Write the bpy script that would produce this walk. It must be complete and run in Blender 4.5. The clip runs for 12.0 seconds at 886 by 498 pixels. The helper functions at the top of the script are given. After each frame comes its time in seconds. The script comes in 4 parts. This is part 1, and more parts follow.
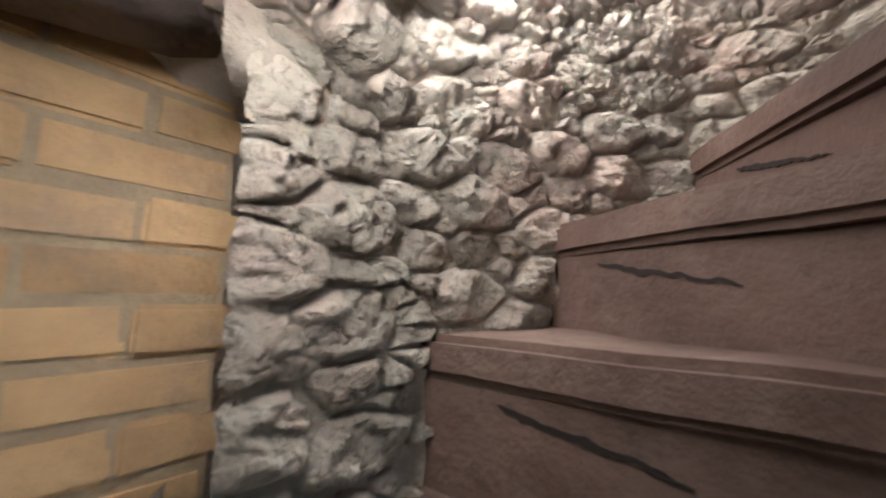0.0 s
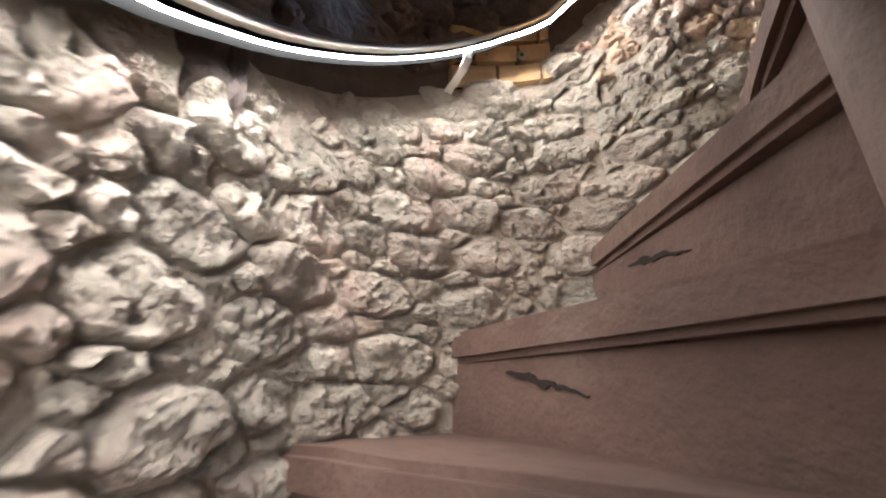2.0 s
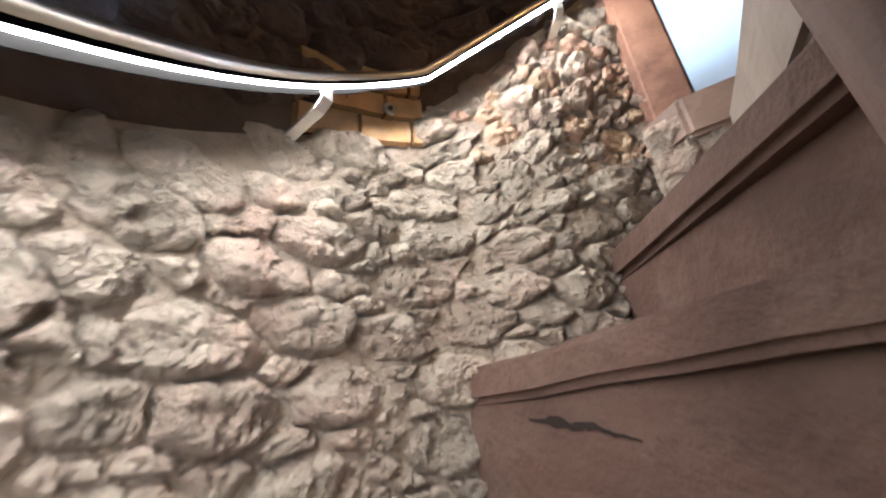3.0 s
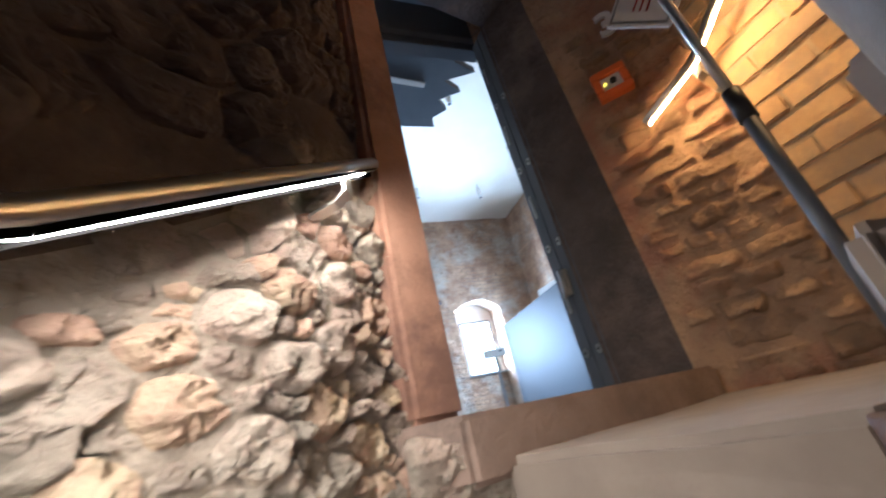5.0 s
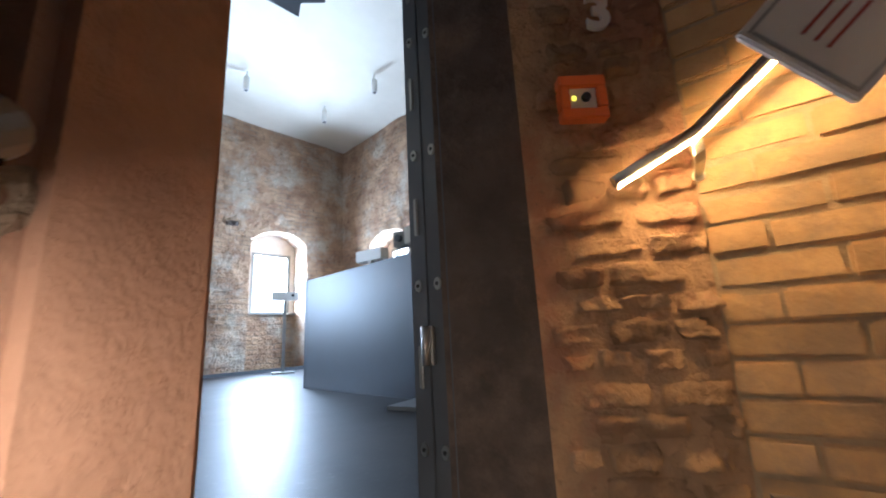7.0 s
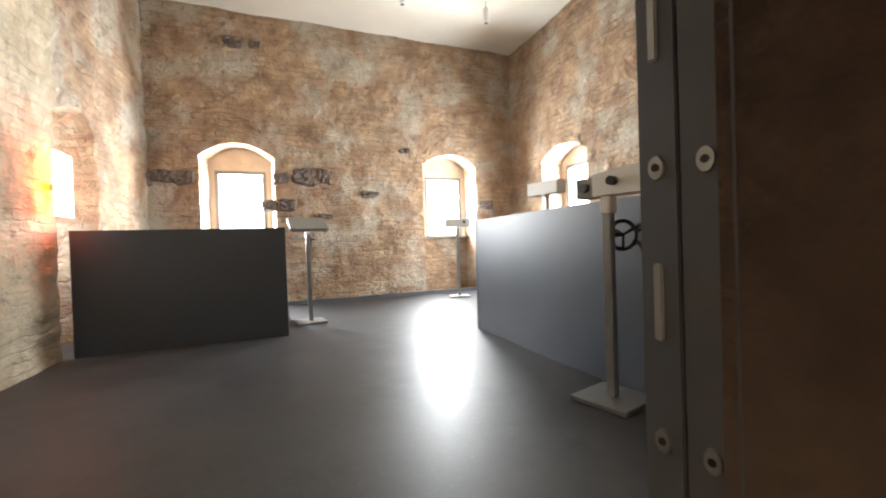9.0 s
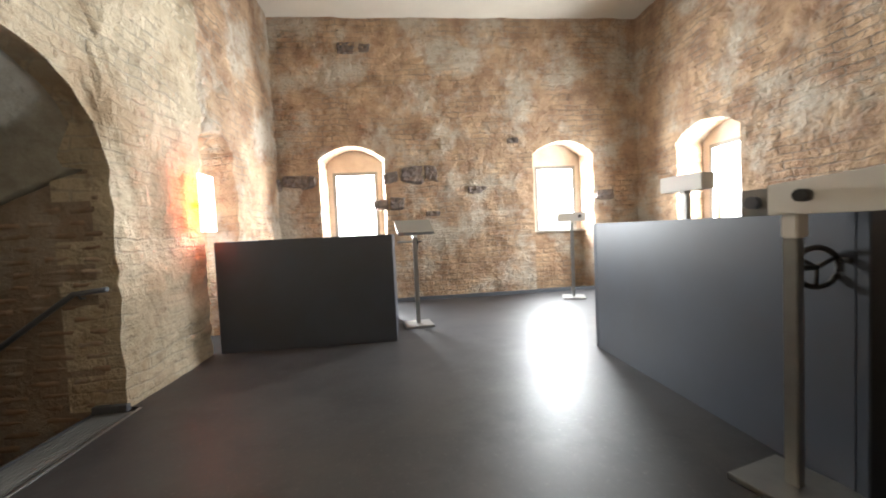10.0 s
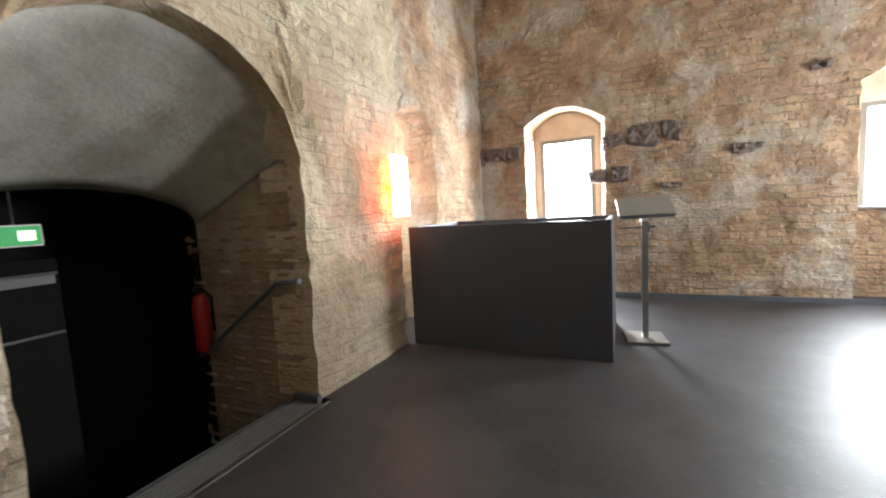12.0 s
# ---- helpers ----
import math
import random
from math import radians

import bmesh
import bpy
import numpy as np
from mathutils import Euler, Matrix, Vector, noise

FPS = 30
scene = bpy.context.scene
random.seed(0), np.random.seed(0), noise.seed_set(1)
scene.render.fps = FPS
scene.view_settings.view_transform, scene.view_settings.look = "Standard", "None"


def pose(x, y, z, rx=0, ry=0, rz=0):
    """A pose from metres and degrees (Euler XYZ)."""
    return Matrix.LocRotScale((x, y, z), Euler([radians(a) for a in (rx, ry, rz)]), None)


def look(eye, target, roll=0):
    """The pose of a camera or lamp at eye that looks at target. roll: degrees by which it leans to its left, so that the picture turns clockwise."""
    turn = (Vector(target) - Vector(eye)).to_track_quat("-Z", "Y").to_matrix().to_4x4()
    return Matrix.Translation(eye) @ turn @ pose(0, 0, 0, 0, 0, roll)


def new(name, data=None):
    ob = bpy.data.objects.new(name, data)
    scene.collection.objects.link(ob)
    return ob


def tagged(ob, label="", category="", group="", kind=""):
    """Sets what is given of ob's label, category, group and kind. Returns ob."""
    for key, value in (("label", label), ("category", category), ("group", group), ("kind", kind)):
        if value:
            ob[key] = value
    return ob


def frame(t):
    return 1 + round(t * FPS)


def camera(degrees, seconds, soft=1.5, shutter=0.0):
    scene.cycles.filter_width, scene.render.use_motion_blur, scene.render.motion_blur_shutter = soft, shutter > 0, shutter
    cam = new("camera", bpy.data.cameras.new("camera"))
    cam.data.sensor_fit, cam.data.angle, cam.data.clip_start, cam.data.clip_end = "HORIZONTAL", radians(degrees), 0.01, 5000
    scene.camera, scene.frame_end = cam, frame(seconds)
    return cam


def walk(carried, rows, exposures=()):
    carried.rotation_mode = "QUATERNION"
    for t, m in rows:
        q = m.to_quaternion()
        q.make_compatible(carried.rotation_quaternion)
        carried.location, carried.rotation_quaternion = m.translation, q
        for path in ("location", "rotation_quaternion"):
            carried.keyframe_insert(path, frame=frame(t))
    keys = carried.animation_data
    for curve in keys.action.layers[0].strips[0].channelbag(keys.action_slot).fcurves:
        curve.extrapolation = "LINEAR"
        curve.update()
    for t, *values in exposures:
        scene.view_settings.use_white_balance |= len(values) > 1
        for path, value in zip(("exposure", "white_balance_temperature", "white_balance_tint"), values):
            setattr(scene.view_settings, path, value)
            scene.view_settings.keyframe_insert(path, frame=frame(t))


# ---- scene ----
cam = camera(96.1, 12.0, soft=1.9, shutter=0.3)
PATH = [
    (0, (1.244, -0.948, -1.393), (-0.128, -2.383, -1.148), 1.3),
    (0.5, (1.15, -1.038, -1.303), (-0.517, -2.077, -0.928), 1.6),
    (1, (1.066, -1.125, -1.157), (-0.773, -1.675, -0.597), 1.8),
    (1.5, (0.986, -1.189, -1.017), (-0.898, -1.132, -0.349), 2.1),
    (2, (0.854, -1.188, -0.925), (-0.951, -0.675, -0.234), 0.7),
    (2.5, (0.723, -1.188, -0.741), (-0.944, -0.296, -0.09), -1.1),
    (2.7, (0.675, -1.178, -0.703), (-0.857, -0.112, 0.015), -2.9),
    (4.3, (0.28, -1.057, -0.214), (-0.002, 0.74, 0.616), -13.0),
    (4.5, (0.254, -1.018, -0.168), (0.217, 0.802, 0.662), -13.7),
    (5, (0.241, -0.927, -0.003), (0.865, 0.773, 0.846), -13.2),
    (5.5, (0.298, -0.788, 0.066), (1.329, 0.724, 0.874), -12.0),
    (6, (0.34, -0.676, 0.221), (1.591, 0.715, 0.929), -10.0),
    (6.5, (0.331, -0.548, 0.316), (1.767, 0.715, 0.901), -6.6),
    (7, (0.407, -0.458, 0.483), (1.813, 0.898, 0.911), -3.0),
    (7.2, (0.457, -0.405, 0.527), (1.783, 1.046, 0.889), -2.3),
    (8.8, (0.648, -0.056, 0.94), (1.49, 1.759, 0.955), -1.4),
    (9, (0.677, -0.024, 0.951), (1.406, 1.838, 0.926), -1.9),
    (9.5, (0.81, 0.09, 1.107), (1.266, 2.037, 1.04), -2.7),
    (10, (0.787, 0.26, 1.202), (0.983, 2.248, 1.109), -2.7),
    (10.5, (0.778, 0.47, 1.316), (0.746, 2.465, 1.18), -2.8),
    (11, (0.734, 0.644, 1.311), (0.242, 2.577, 1.17), -4.7),
    (11.5, (0.772, 0.927, 1.34), (-0.17, 2.685, 1.193), -3.9),
    (12, (0.754, 1.198, 1.326), (-0.073, 3.009, 1.138), -3.2),
]
EXPOSURES = [(0, 0.55, 4500, 5), (1.0, 0.5, 4650, 5), (2.5, 0.55, 4500, 6), (4.3, 0.45, 4850, 8), (5.5, 0.15, 4650, 7), (7.0, 0.1, 5100, 8), (9.0, 0.4, 7150, 12), (12, 0.12, 7000, 12)]
walk(cam, [(t, look(*p)) for t, *p in PATH], EXPOSURES)

# ---- world and large lights ----
world = bpy.data.worlds.new("sky")
scene.world = world
world.use_nodes = True
wn = world.node_tree.nodes
sky = wn.new("ShaderNodeTexSky")
sky.sky_type = 'NISHITA'
sky.sun_disc = False
sky.sun_elevation, sky.sun_rotation = radians(38), radians(20)
world.node_tree.links.new(sky.outputs[0], wn["Background"].inputs[0])
wn["Background"].inputs[1].default_value = 0.12


def area_light(name, m, w, h, power, color=(1, 1, 1)):
    d = bpy.data.lights.new(name, 'AREA')
    d.shape, d.size, d.size_y, d.energy, d.color = 'RECTANGLE', w, h, power, color
    ob = new(name, d)
    ob.matrix_world = m
    return ob


# ---- materials ----
def material(name, color, rough=0.8, metal=0.0, color2=None, scale=6.0, bump=0.0, bump_scale=40.0, dist=0.02, stain=None, stain_scale=1.5,
             island=0.0, spec=0.5, wear=None, coarse=0.0, bricks=0.0, joint=(0.3, 0.26, 0.2)):
    m = bpy.data.materials.new(name)
    m.use_nodes = True
    nt = m.node_tree
    n, l = nt.nodes, nt.links
    b = n["Principled BSDF"]
    b.inputs["Roughness"].default_value = rough
    b.inputs["Metallic"].default_value = metal
    b.inputs["Specular IOR Level"].default_value = spec
    b.inputs["Base Color"].default_value = (*color, 1)
    tc = n.new("ShaderNodeTexCoord")
    geo = n.new("ShaderNodeNewGeometry")
    pos = geo.outputs["Position"]

    def noise_tex(s, detail=6.0, r=0.6):
        t = n.new("ShaderNodeTexNoise")
        t.inputs["Scale"].default_value, t.inputs["Detail"].default_value, t.inputs["Roughness"].default_value = s, detail, r
        l.new(pos, t.inputs["Vector"])
        return t.outputs["Fac"]

    def ramp(fac, a, c):
        r = n.new("ShaderNodeMapRange")
        r.inputs["From Min"].default_value, r.inputs["From Max"].default_value = a, c
        l.new(fac, r.inputs["Value"])
        return r.outputs["Result"]

    def mix(fac, a, c):
        x = n.new("ShaderNodeMix")
        x.data_type = 'RGBA'
        l.new(fac, x.inputs["Factor"])
        for sock, v in ((x.inputs["A"], a), (x.inputs["B"], c)):
            if isinstance(v, tuple):
                sock.default_value = (*v, 1)
            else:
                l.new(v, sock)
        return x.outputs["Result"]
    out = None
    if color2:
        out = mix(ramp(noise_tex(scale), 0.35, 0.65), color, color2)
    brick_fac = None
    if bricks:
        sep, com = n.new("ShaderNodeSeparateXYZ"), n.new("ShaderNodeCombineXYZ")
        l.new(pos, sep.inputs[0])
        add = n.new("ShaderNodeMath")
        l.new(sep.outputs["X"], add.inputs[0])
        l.new(sep.outputs["Y"], add.inputs[1])
        l.new(add.outputs[0], com.inputs["X"])
        l.new(sep.outputs["Z"], com.inputs["Y"])
        nz3 = n.new("ShaderNodeTexNoise")
        nz3.inputs["Scale"].default_value = 3.5
        l.new(pos, nz3.inputs["Vector"])
        sc = n.new("ShaderNodeVectorMath")
        sc.operation = 'MULTIPLY_ADD'
        sc.inputs[1].default_value = (0.14, 0.10, 0)
        l.new(nz3.outputs["Color"], sc.inputs[0])
        l.new(com.outputs[0], sc.inputs[2])
        br = n.new("ShaderNodeTexBrick")
        br.inputs["Scale"].default_value = 1.0
        br.inputs["Brick Width"].default_value, br.inputs["Row Height"].default_value = 0.27, 0.092
        br.inputs["Mortar Size"].default_value, br.inputs["Mortar Smooth"].default_value = 0.011, 0.6
        br.inputs["Color1"].default_value, br.inputs["Color2"].default_value = (0.25, 0.25, 0.25, 1), (0.8, 0.8, 0.8, 1)
        l.new(sc.outputs[0], br.inputs["Vector"])
        brick_fac = br.outputs["Fac"]
        tone = n.new("ShaderNodeHueSaturation")
        tr = n.new("ShaderNodeMapRange")
        tr.inputs["To Min"].default_value, tr.inputs["To Max"].default_value = 0.72, 1.22
        l.new(br.outputs["Color"], tr.inputs["Value"])
        l.new(tr.outputs["Result"], tone.inputs["Value"])
        l.new(out, tone.inputs["Color"])
        worn = ramp(noise_tex(1.7, 4, 0.6), 0.40, 0.62)
        vis = n.new("ShaderNodeMath")
        vis.operation = 'MULTIPLY'
        l.new(brick_fac, vis.inputs[0])
        l.new(worn, vis.inputs[1])
        brick_fac = vis.outputs[0]
        out = mix(worn, out, tone.outputs["Color"])
        out = mix(brick_fac, out, joint)
    if stain:
        out = mix(ramp(noise_tex(stain_scale, 6, 0.68), 0.48, 0.62), out or color, stain)
    if wear:
        out = mix(ramp(noise_tex(bump_scale * 0.5, 8, 0.7), 0.56, 0.72), out or color, wear)
    if island:
        oi = n.new("ShaderNodeObjectInfo")
        hv = n.new("ShaderNodeHueSaturation")
        rr = ramp(oi.outputs["Random"], 0, 1)
        rm = n.new("ShaderNodeMapRange")
        rm.inputs["To Min"].default_value, rm.inputs["To Max"].default_value = 1 - island, 1 + island
        l.new(rr, rm.inputs["Value"])
        l.new(rm.outputs["Result"], hv.inputs["Value"])
        if out is None:
            hv.inputs["Color"].default_value = (*color, 1)
        else:
            l.new(out, hv.inputs["Color"])
        out = hv.outputs["Color"]
    if out is not None:
        l.new(out, b.inputs["Base Color"])
    if bump:
        h = noise_tex(bump_scale, 8, 0.65)
        if coarse:
            h2 = noise_tex(bump_scale * coarse, 4, 0.55)
            ad = n.new("ShaderNodeMath")
            ad.operation = 'MULTIPLY_ADD'
            ad.inputs[1].default_value = 2.0
            l.new(h2, ad.inputs[0])
            l.new(h, ad.inputs[2])
            h = ad.outputs[0]
        if brick_fac is not None:
            sb = n.new("ShaderNodeMath")
            sb.operation = 'MULTIPLY_ADD'
            sb.inputs[1].default_value = -bricks
            l.new(brick_fac, sb.inputs[0])
            l.new(h, sb.inputs[2])
            h = sb.outputs[0]
        bp = n.new("ShaderNodeBump")
        bp.inputs["Strength"].default_value, bp.inputs["Distance"].default_value = bump, dist
        l.new(h, bp.inputs["Height"])
        l.new(bp.outputs["Normal"], b.inputs["Normal"])
    return m


def glowing(name, color, strength):
    m = bpy.data.materials.new(name)
    m.use_nodes = True
    b = m.node_tree.nodes["Principled BSDF"]
    b.inputs["Base Color"].default_value = (*color, 1)
    b.inputs["Emission Color"].default_value = (*color, 1)
    b.inputs["Emission Strength"].default_value = strength
    return m


M_STONE = material("rubble_limestone", (0.60, 0.545, 0.45), 0.92, 0, (0.45, 0.40, 0.325), 11, 1.0, 75, 0.03, (0.55, 0.44, 0.36), 3.0, 0.22, 0.15, wear=(0.34, 0.29, 0.24), coarse=0.3)
M_PINKSTONE = material("red_rubble", (0.52, 0.37, 0.28), 0.92, 0, (0.40, 0.27, 0.20), 9, 0.8, 90, 0.02, (0.52, 0.43, 0.30), 4.0, 0.2, 0.15, coarse=0.3)
M_MORTAR = material("lime_mortar", (0.50, 0.44, 0.36), 0.95, 0, (0.39, 0.335, 0.265), 12, 0.9, 70, 0.02, spec=0.1, coarse=0.3)
M_YBRICK = material("yellow_brick", (0.58, 0.40, 0.20), 0.8, 0, (0.48, 0.32, 0.16), 11, 0.5, 60, 0.008, (0.38, 0.28, 0.18), 4, 0.14, 0.25)
M_BMORTAR = material("grey_mortar", (0.44, 0.35, 0.22), 0.95, 0, (0.36, 0.28, 0.18), 20, 0.6, 90, 0.01)
M_STEP = material("red_sandstone_step", (0.15, 0.094, 0.073), 0.75, 0, (0.09, 0.058, 0.045), 3.2, 0.4, 60, 0.008, (0.165, 0.115, 0.09), 2.3, 0.10, 0.25, wear=(0.085, 0.06, 0.05), coarse=0.25)
M_CRACK = material("dark_crack_filler", (0.035, 0.028, 0.025), 0.95, spec=0.1)
M_JAMB = material("red_sandstone_jamb", (0.42, 0.245, 0.165), 0.8, 0, (0.32, 0.18, 0.12), 6, 0.55, 45, 0.014, (0.20, 0.115, 0.085), 2.5, spec=0.3)
M_DARKSTONE = material("dark_brown_stone", (0.30, 0.20, 0.14), 0.85, 0, (0.20, 0.14, 0.10), 7, 0.7, 40, 0.02, spec=0.3, coarse=0.3)
M_SILL = material("worn_sill_stone", (0.34, 0.25, 0.20), 0.8, 0, (0.26, 0.19, 0.15), 7, 0.6, 45, 0.012, (0.20, 0.15, 0.12), 3)
# very dark tone; over the handrail it carries the shade in its colour
M_VERYDARK = material("very_dark_stone", (0.125, 0.098, 0.085), 0.85, 0, (0.08, 0.064, 0.056), 5, 0.7, 35, 0.02, (0.19, 0.14, 0.11), 2.2, spec=0.3, coarse=0.3)
M_SOFFIT = material("stair_soffit_shade", (0.085, 0.064, 0.052), 0.85, 0, (0.055, 0.04, 0.033), 5, 0.4, 45, 0.01)
M_ROOMWALL = material("weathered_masonry", (0.52, 0.36, 0.23), 0.92, 0, (0.31, 0.19, 0.125), 2.9, 1.0, 22, 0.06, (0.50, 0.44, 0.36), 1.1, spec=0.2, coarse=0.22, bricks=0.35, joint=(0.30, 0.235, 0.18), wear=(0.17, 0.115, 0.085))
M_PALEWALL = material("pale_plastered_masonry", (0.58, 0.50, 0.37), 0.92, 0, (0.46, 0.38, 0.27), 2.2, 0.9, 20, 0.04, (0.40, 0.30, 0.20), 1.0, spec=0.2, coarse=0.3, bricks=0.3, joint=(0.45, 0.40, 0.32), wear=(0.30, 0.23, 0.17))
M_DARKPATCH = material("blackened_stone", (0.13, 0.105, 0.10), 0.85, 0, (0.20, 0.15, 0.12), 9, 0.9, 40, 0.02)
M_DOORBRICK = material("worn_ochre_brick", (0.45, 0.31, 0.185), 0.9, 0, (0.33, 0.22, 0.14), 8, 0.8, 70, 0.014, (0.36, 0.19, 0.12), 3.5, 0.22, 0.2, wear=(0.22, 0.15, 0.10), coarse=0.3)
M_NEWEL = material("grey_newel_stone", (0.36, 0.34, 0.31), 0.8, 0, (0.28, 0.26, 0.235), 5, 0.4, 45, 0.01, (0.24, 0.22, 0.2), 2.0)
M_RBRICK = material("worn_red_brick", (0.34, 0.22, 0.15), 0.9, 0, (0.25, 0.17, 0.12), 9, 0.6, 60, 0.01, (0.40, 0.33, 0.26), 4, 0.2)
M_REVEAL = material("window_reveal_plaster", (0.62, 0.52, 0.42), 0.9, 0, (0.52, 0.42, 0.33), 4, 0.4, 30, 0.01)
M_VAULT = material("grey_vault_plaster", (0.42, 0.41, 0.36), 0.9, 0, (0.33, 0.32, 0.28), 3, 0.5, 25, 0.02, (0.27, 0.25, 0.21), 1.3)
M_RECESS = material("recess_brick", (0.30, 0.22, 0.16), 0.9, 0, (0.22, 0.17, 0.13), 5, 0.8, 30, 0.03, (0.36, 0.30, 0.24), 2)
M_CEIL = material("white_ceiling_paint", (0.76, 0.72, 0.63), 0.85, 0, (0.70, 0.66, 0.57), 1.5, 0.1, 30, 0.005)
M_FLOOR = material("dark_polished_floor", (0.040, 0.041, 0.046), 0.47, 0, (0.062, 0.06, 0.063), 1.2, 0.08, 60, 0.002, (0.034, 0.034, 0.037), 0.9, spec=0.35, wear=(0.08, 0.078, 0.08))
M_PANEL = material("anthracite_panel", (0.05, 0.062, 0.085), 0.42, 0, (0.047, 0.053, 0.065), 1.5, 0.04, 120, 0.001)
M_STEEL = material("brushed_steel", (0.42, 0.42, 0.40), 0.35, 0.9, (0.36, 0.36, 0.35), 8, 0.03, 200, 0.001)
M_ALU = material("anodised_aluminium", (0.55, 0.54, 0.50), 0.3, 0.9)
M_DARKSTEEL = material("dark_grey_steel", (0.085, 0.094, 0.108), 0.45, 0.2, (0.105, 0.112, 0.124), 5, 0.05, 90, 0.001)
M_BLACK = material("black_lacquer", (0.012, 0.012, 0.012), 0.4)
# near-black colour carries the lobby's shade, on its steel door too
M_LOBBY = material("lobby_shade_black", (0.012, 0.012, 0.012), 0.9, spec=0.15)
M_WHITE = material("white_lacquer", (0.72, 0.71, 0.67), 0.45)
M_GREYBOX = material("grey_lacquer", (0.22, 0.21, 0.19), 0.45)
M_ORANGE = material("orange_plastic", (0.75, 0.17, 0.02), 0.4)
M_RED = material("red_enamel", (0.30, 0.012, 0.012), 0.35)
M_GREYSTONE = material("pale_stone_step", (0.30, 0.255, 0.215), 0.75, 0, (0.24, 0.20, 0.17), 6, 0.3, 50, 0.006)
M_MATT = material("matt_black_shield", (0.004, 0.004, 0.004), 0.95, spec=0.0)
M_BAR = material("grey_grating_steel", (0.17, 0.17, 0.165), 0.6, 0.3)
M_LED = glowing("led_diffuser", (1.0, 0.74, 0.49), 165.0)
M_LEDWARM = glowing("amber_led_diffuser", (1.0, 0.52, 0.16), 180.0)
M_SKYWHITE = glowing("bright_daylight", (0.84, 0.93, 1.0), 5.0)
M_GREEN = glowing("exit_sign_green", (0.03, 0.42, 0.12), 0.4)
M_AMBER = glowing("added_amber_glow", (1.0, 0.10, 0.004), 32.0)
M_WESTSTONE = material("pale_rubble", (0.68, 0.62, 0.52), 0.9, 0, (0.54, 0.47, 0.38), 7, 0.7, 50, 0.02, (0.50, 0.36, 0.28), 2.6, 0.25, 0.2, coarse=0.3)
M_SIGNW = glowing("glowing_white", (1.0, 0.97, 0.92), 1.5)


# ---- building helpers ----
def part(name, bm, mat, parent=None, label=""):
    me = bpy.data.meshes.new(name)
    bm.to_mesh(me)
    bm.free()
    me.materials.append(mat)
    ob = new(name, me)
    if parent is not None:
        ob.parent = parent
    if label:
        ob["label"] = label
    return ob


def thing(name, label, category, m=None, group="", kind=""):
    ob = new(name)
    ob.empty_display_size = 0.1
    if m is not None:
        ob.matrix_world = m
    return tagged(ob, label, category, group, kind)


def box(x0, y0, z0, x1, y1, z1, bevel=0.0, bm=None):
    bm = bm or bmesh.new()
    r = bmesh.ops.create_cube(bm, size=1.0)
    for v in r["verts"]:
        v.co = Vector((x0 + (v.co.x + 0.5) * (x1 - x0), y0 + (v.co.y + 0.5) * (y1 - y0), z0 + (v.co.z + 0.5) * (z1 - z0)))
    if bevel:
        es = {e for v in r["verts"] for e in v.link_edges}
        bmesh.ops.bevel(bm, geom=list(es), offset=bevel, segments=2, affect='EDGES')
    return bm


def tube(points, radius, sides=10, bm=None, cap=True):
    """A round bar along points."""
    bm = bm or bmesh.new()
    pts = [Vector(p) for p in points]
    rings = []
    up = Vector((0, 0, 1))
    for i, p in enumerate(pts):
        d = (pts[min(i + 1, len(pts) - 1)] - pts[max(i - 1, 0)]).normalized()
        a = d.cross(up if abs(d.z) < 0.95 else Vector((1, 0, 0))).normalized()
        b = d.cross(a)
        rings.append([bm.verts.new(p + radius * (math.cos(2 * math.pi * k / sides) * a + math.sin(2 * math.pi * k / sides) * b)) for k in range(sides)])
    for r, s in zip(rings, rings[1:]):
        for k in range(sides):
            f = bm.faces.new((r[k], r[(k + 1) % sides], s[(k + 1) % sides], s[k]))
            f.smooth = True
    if cap:
        bm.faces.new(rings[0][::-1])
        bm.faces.new(rings[-1])
    bmesh.ops.recalc_face_normals(bm, faces=bm.faces)
    return bm


def prism(outline, z0, z1, bevel=0.0):
    bm = bmesh.new()
    lo = [bm.verts.new((x, y, z0)) for x, y in outline]
    hi = [bm.verts.new((x, y, z1)) for x, y in outline]
    n = len(lo)
    bm.faces.new(lo[::-1])
    bm.faces.new(hi)
    for i in range(n):
        bm.faces.new((lo[i], lo[(i + 1) % n], hi[(i + 1) % n], hi[i]))
    bmesh.ops.recalc_face_normals(bm, faces=bm.faces)
    if bevel:
        bmesh.ops.bevel(bm, geom=bm.edges[:], offset=bevel, segments=2, affect='EDGES')
    return bm


def levels(total, res, marks):
    """Even steps from 0 to total that also meet every mark."""
    cuts = sorted({0.0, total, *[round(m, 4) for m in marks if 0 < m < total]})
    out = [0.0]
    for a, c in zip(cuts, cuts[1:]):
        k = max(1, round((c - a) / res))
        out += [a + (c - a) * (i + 1) / k for i in range(k)]
    return out


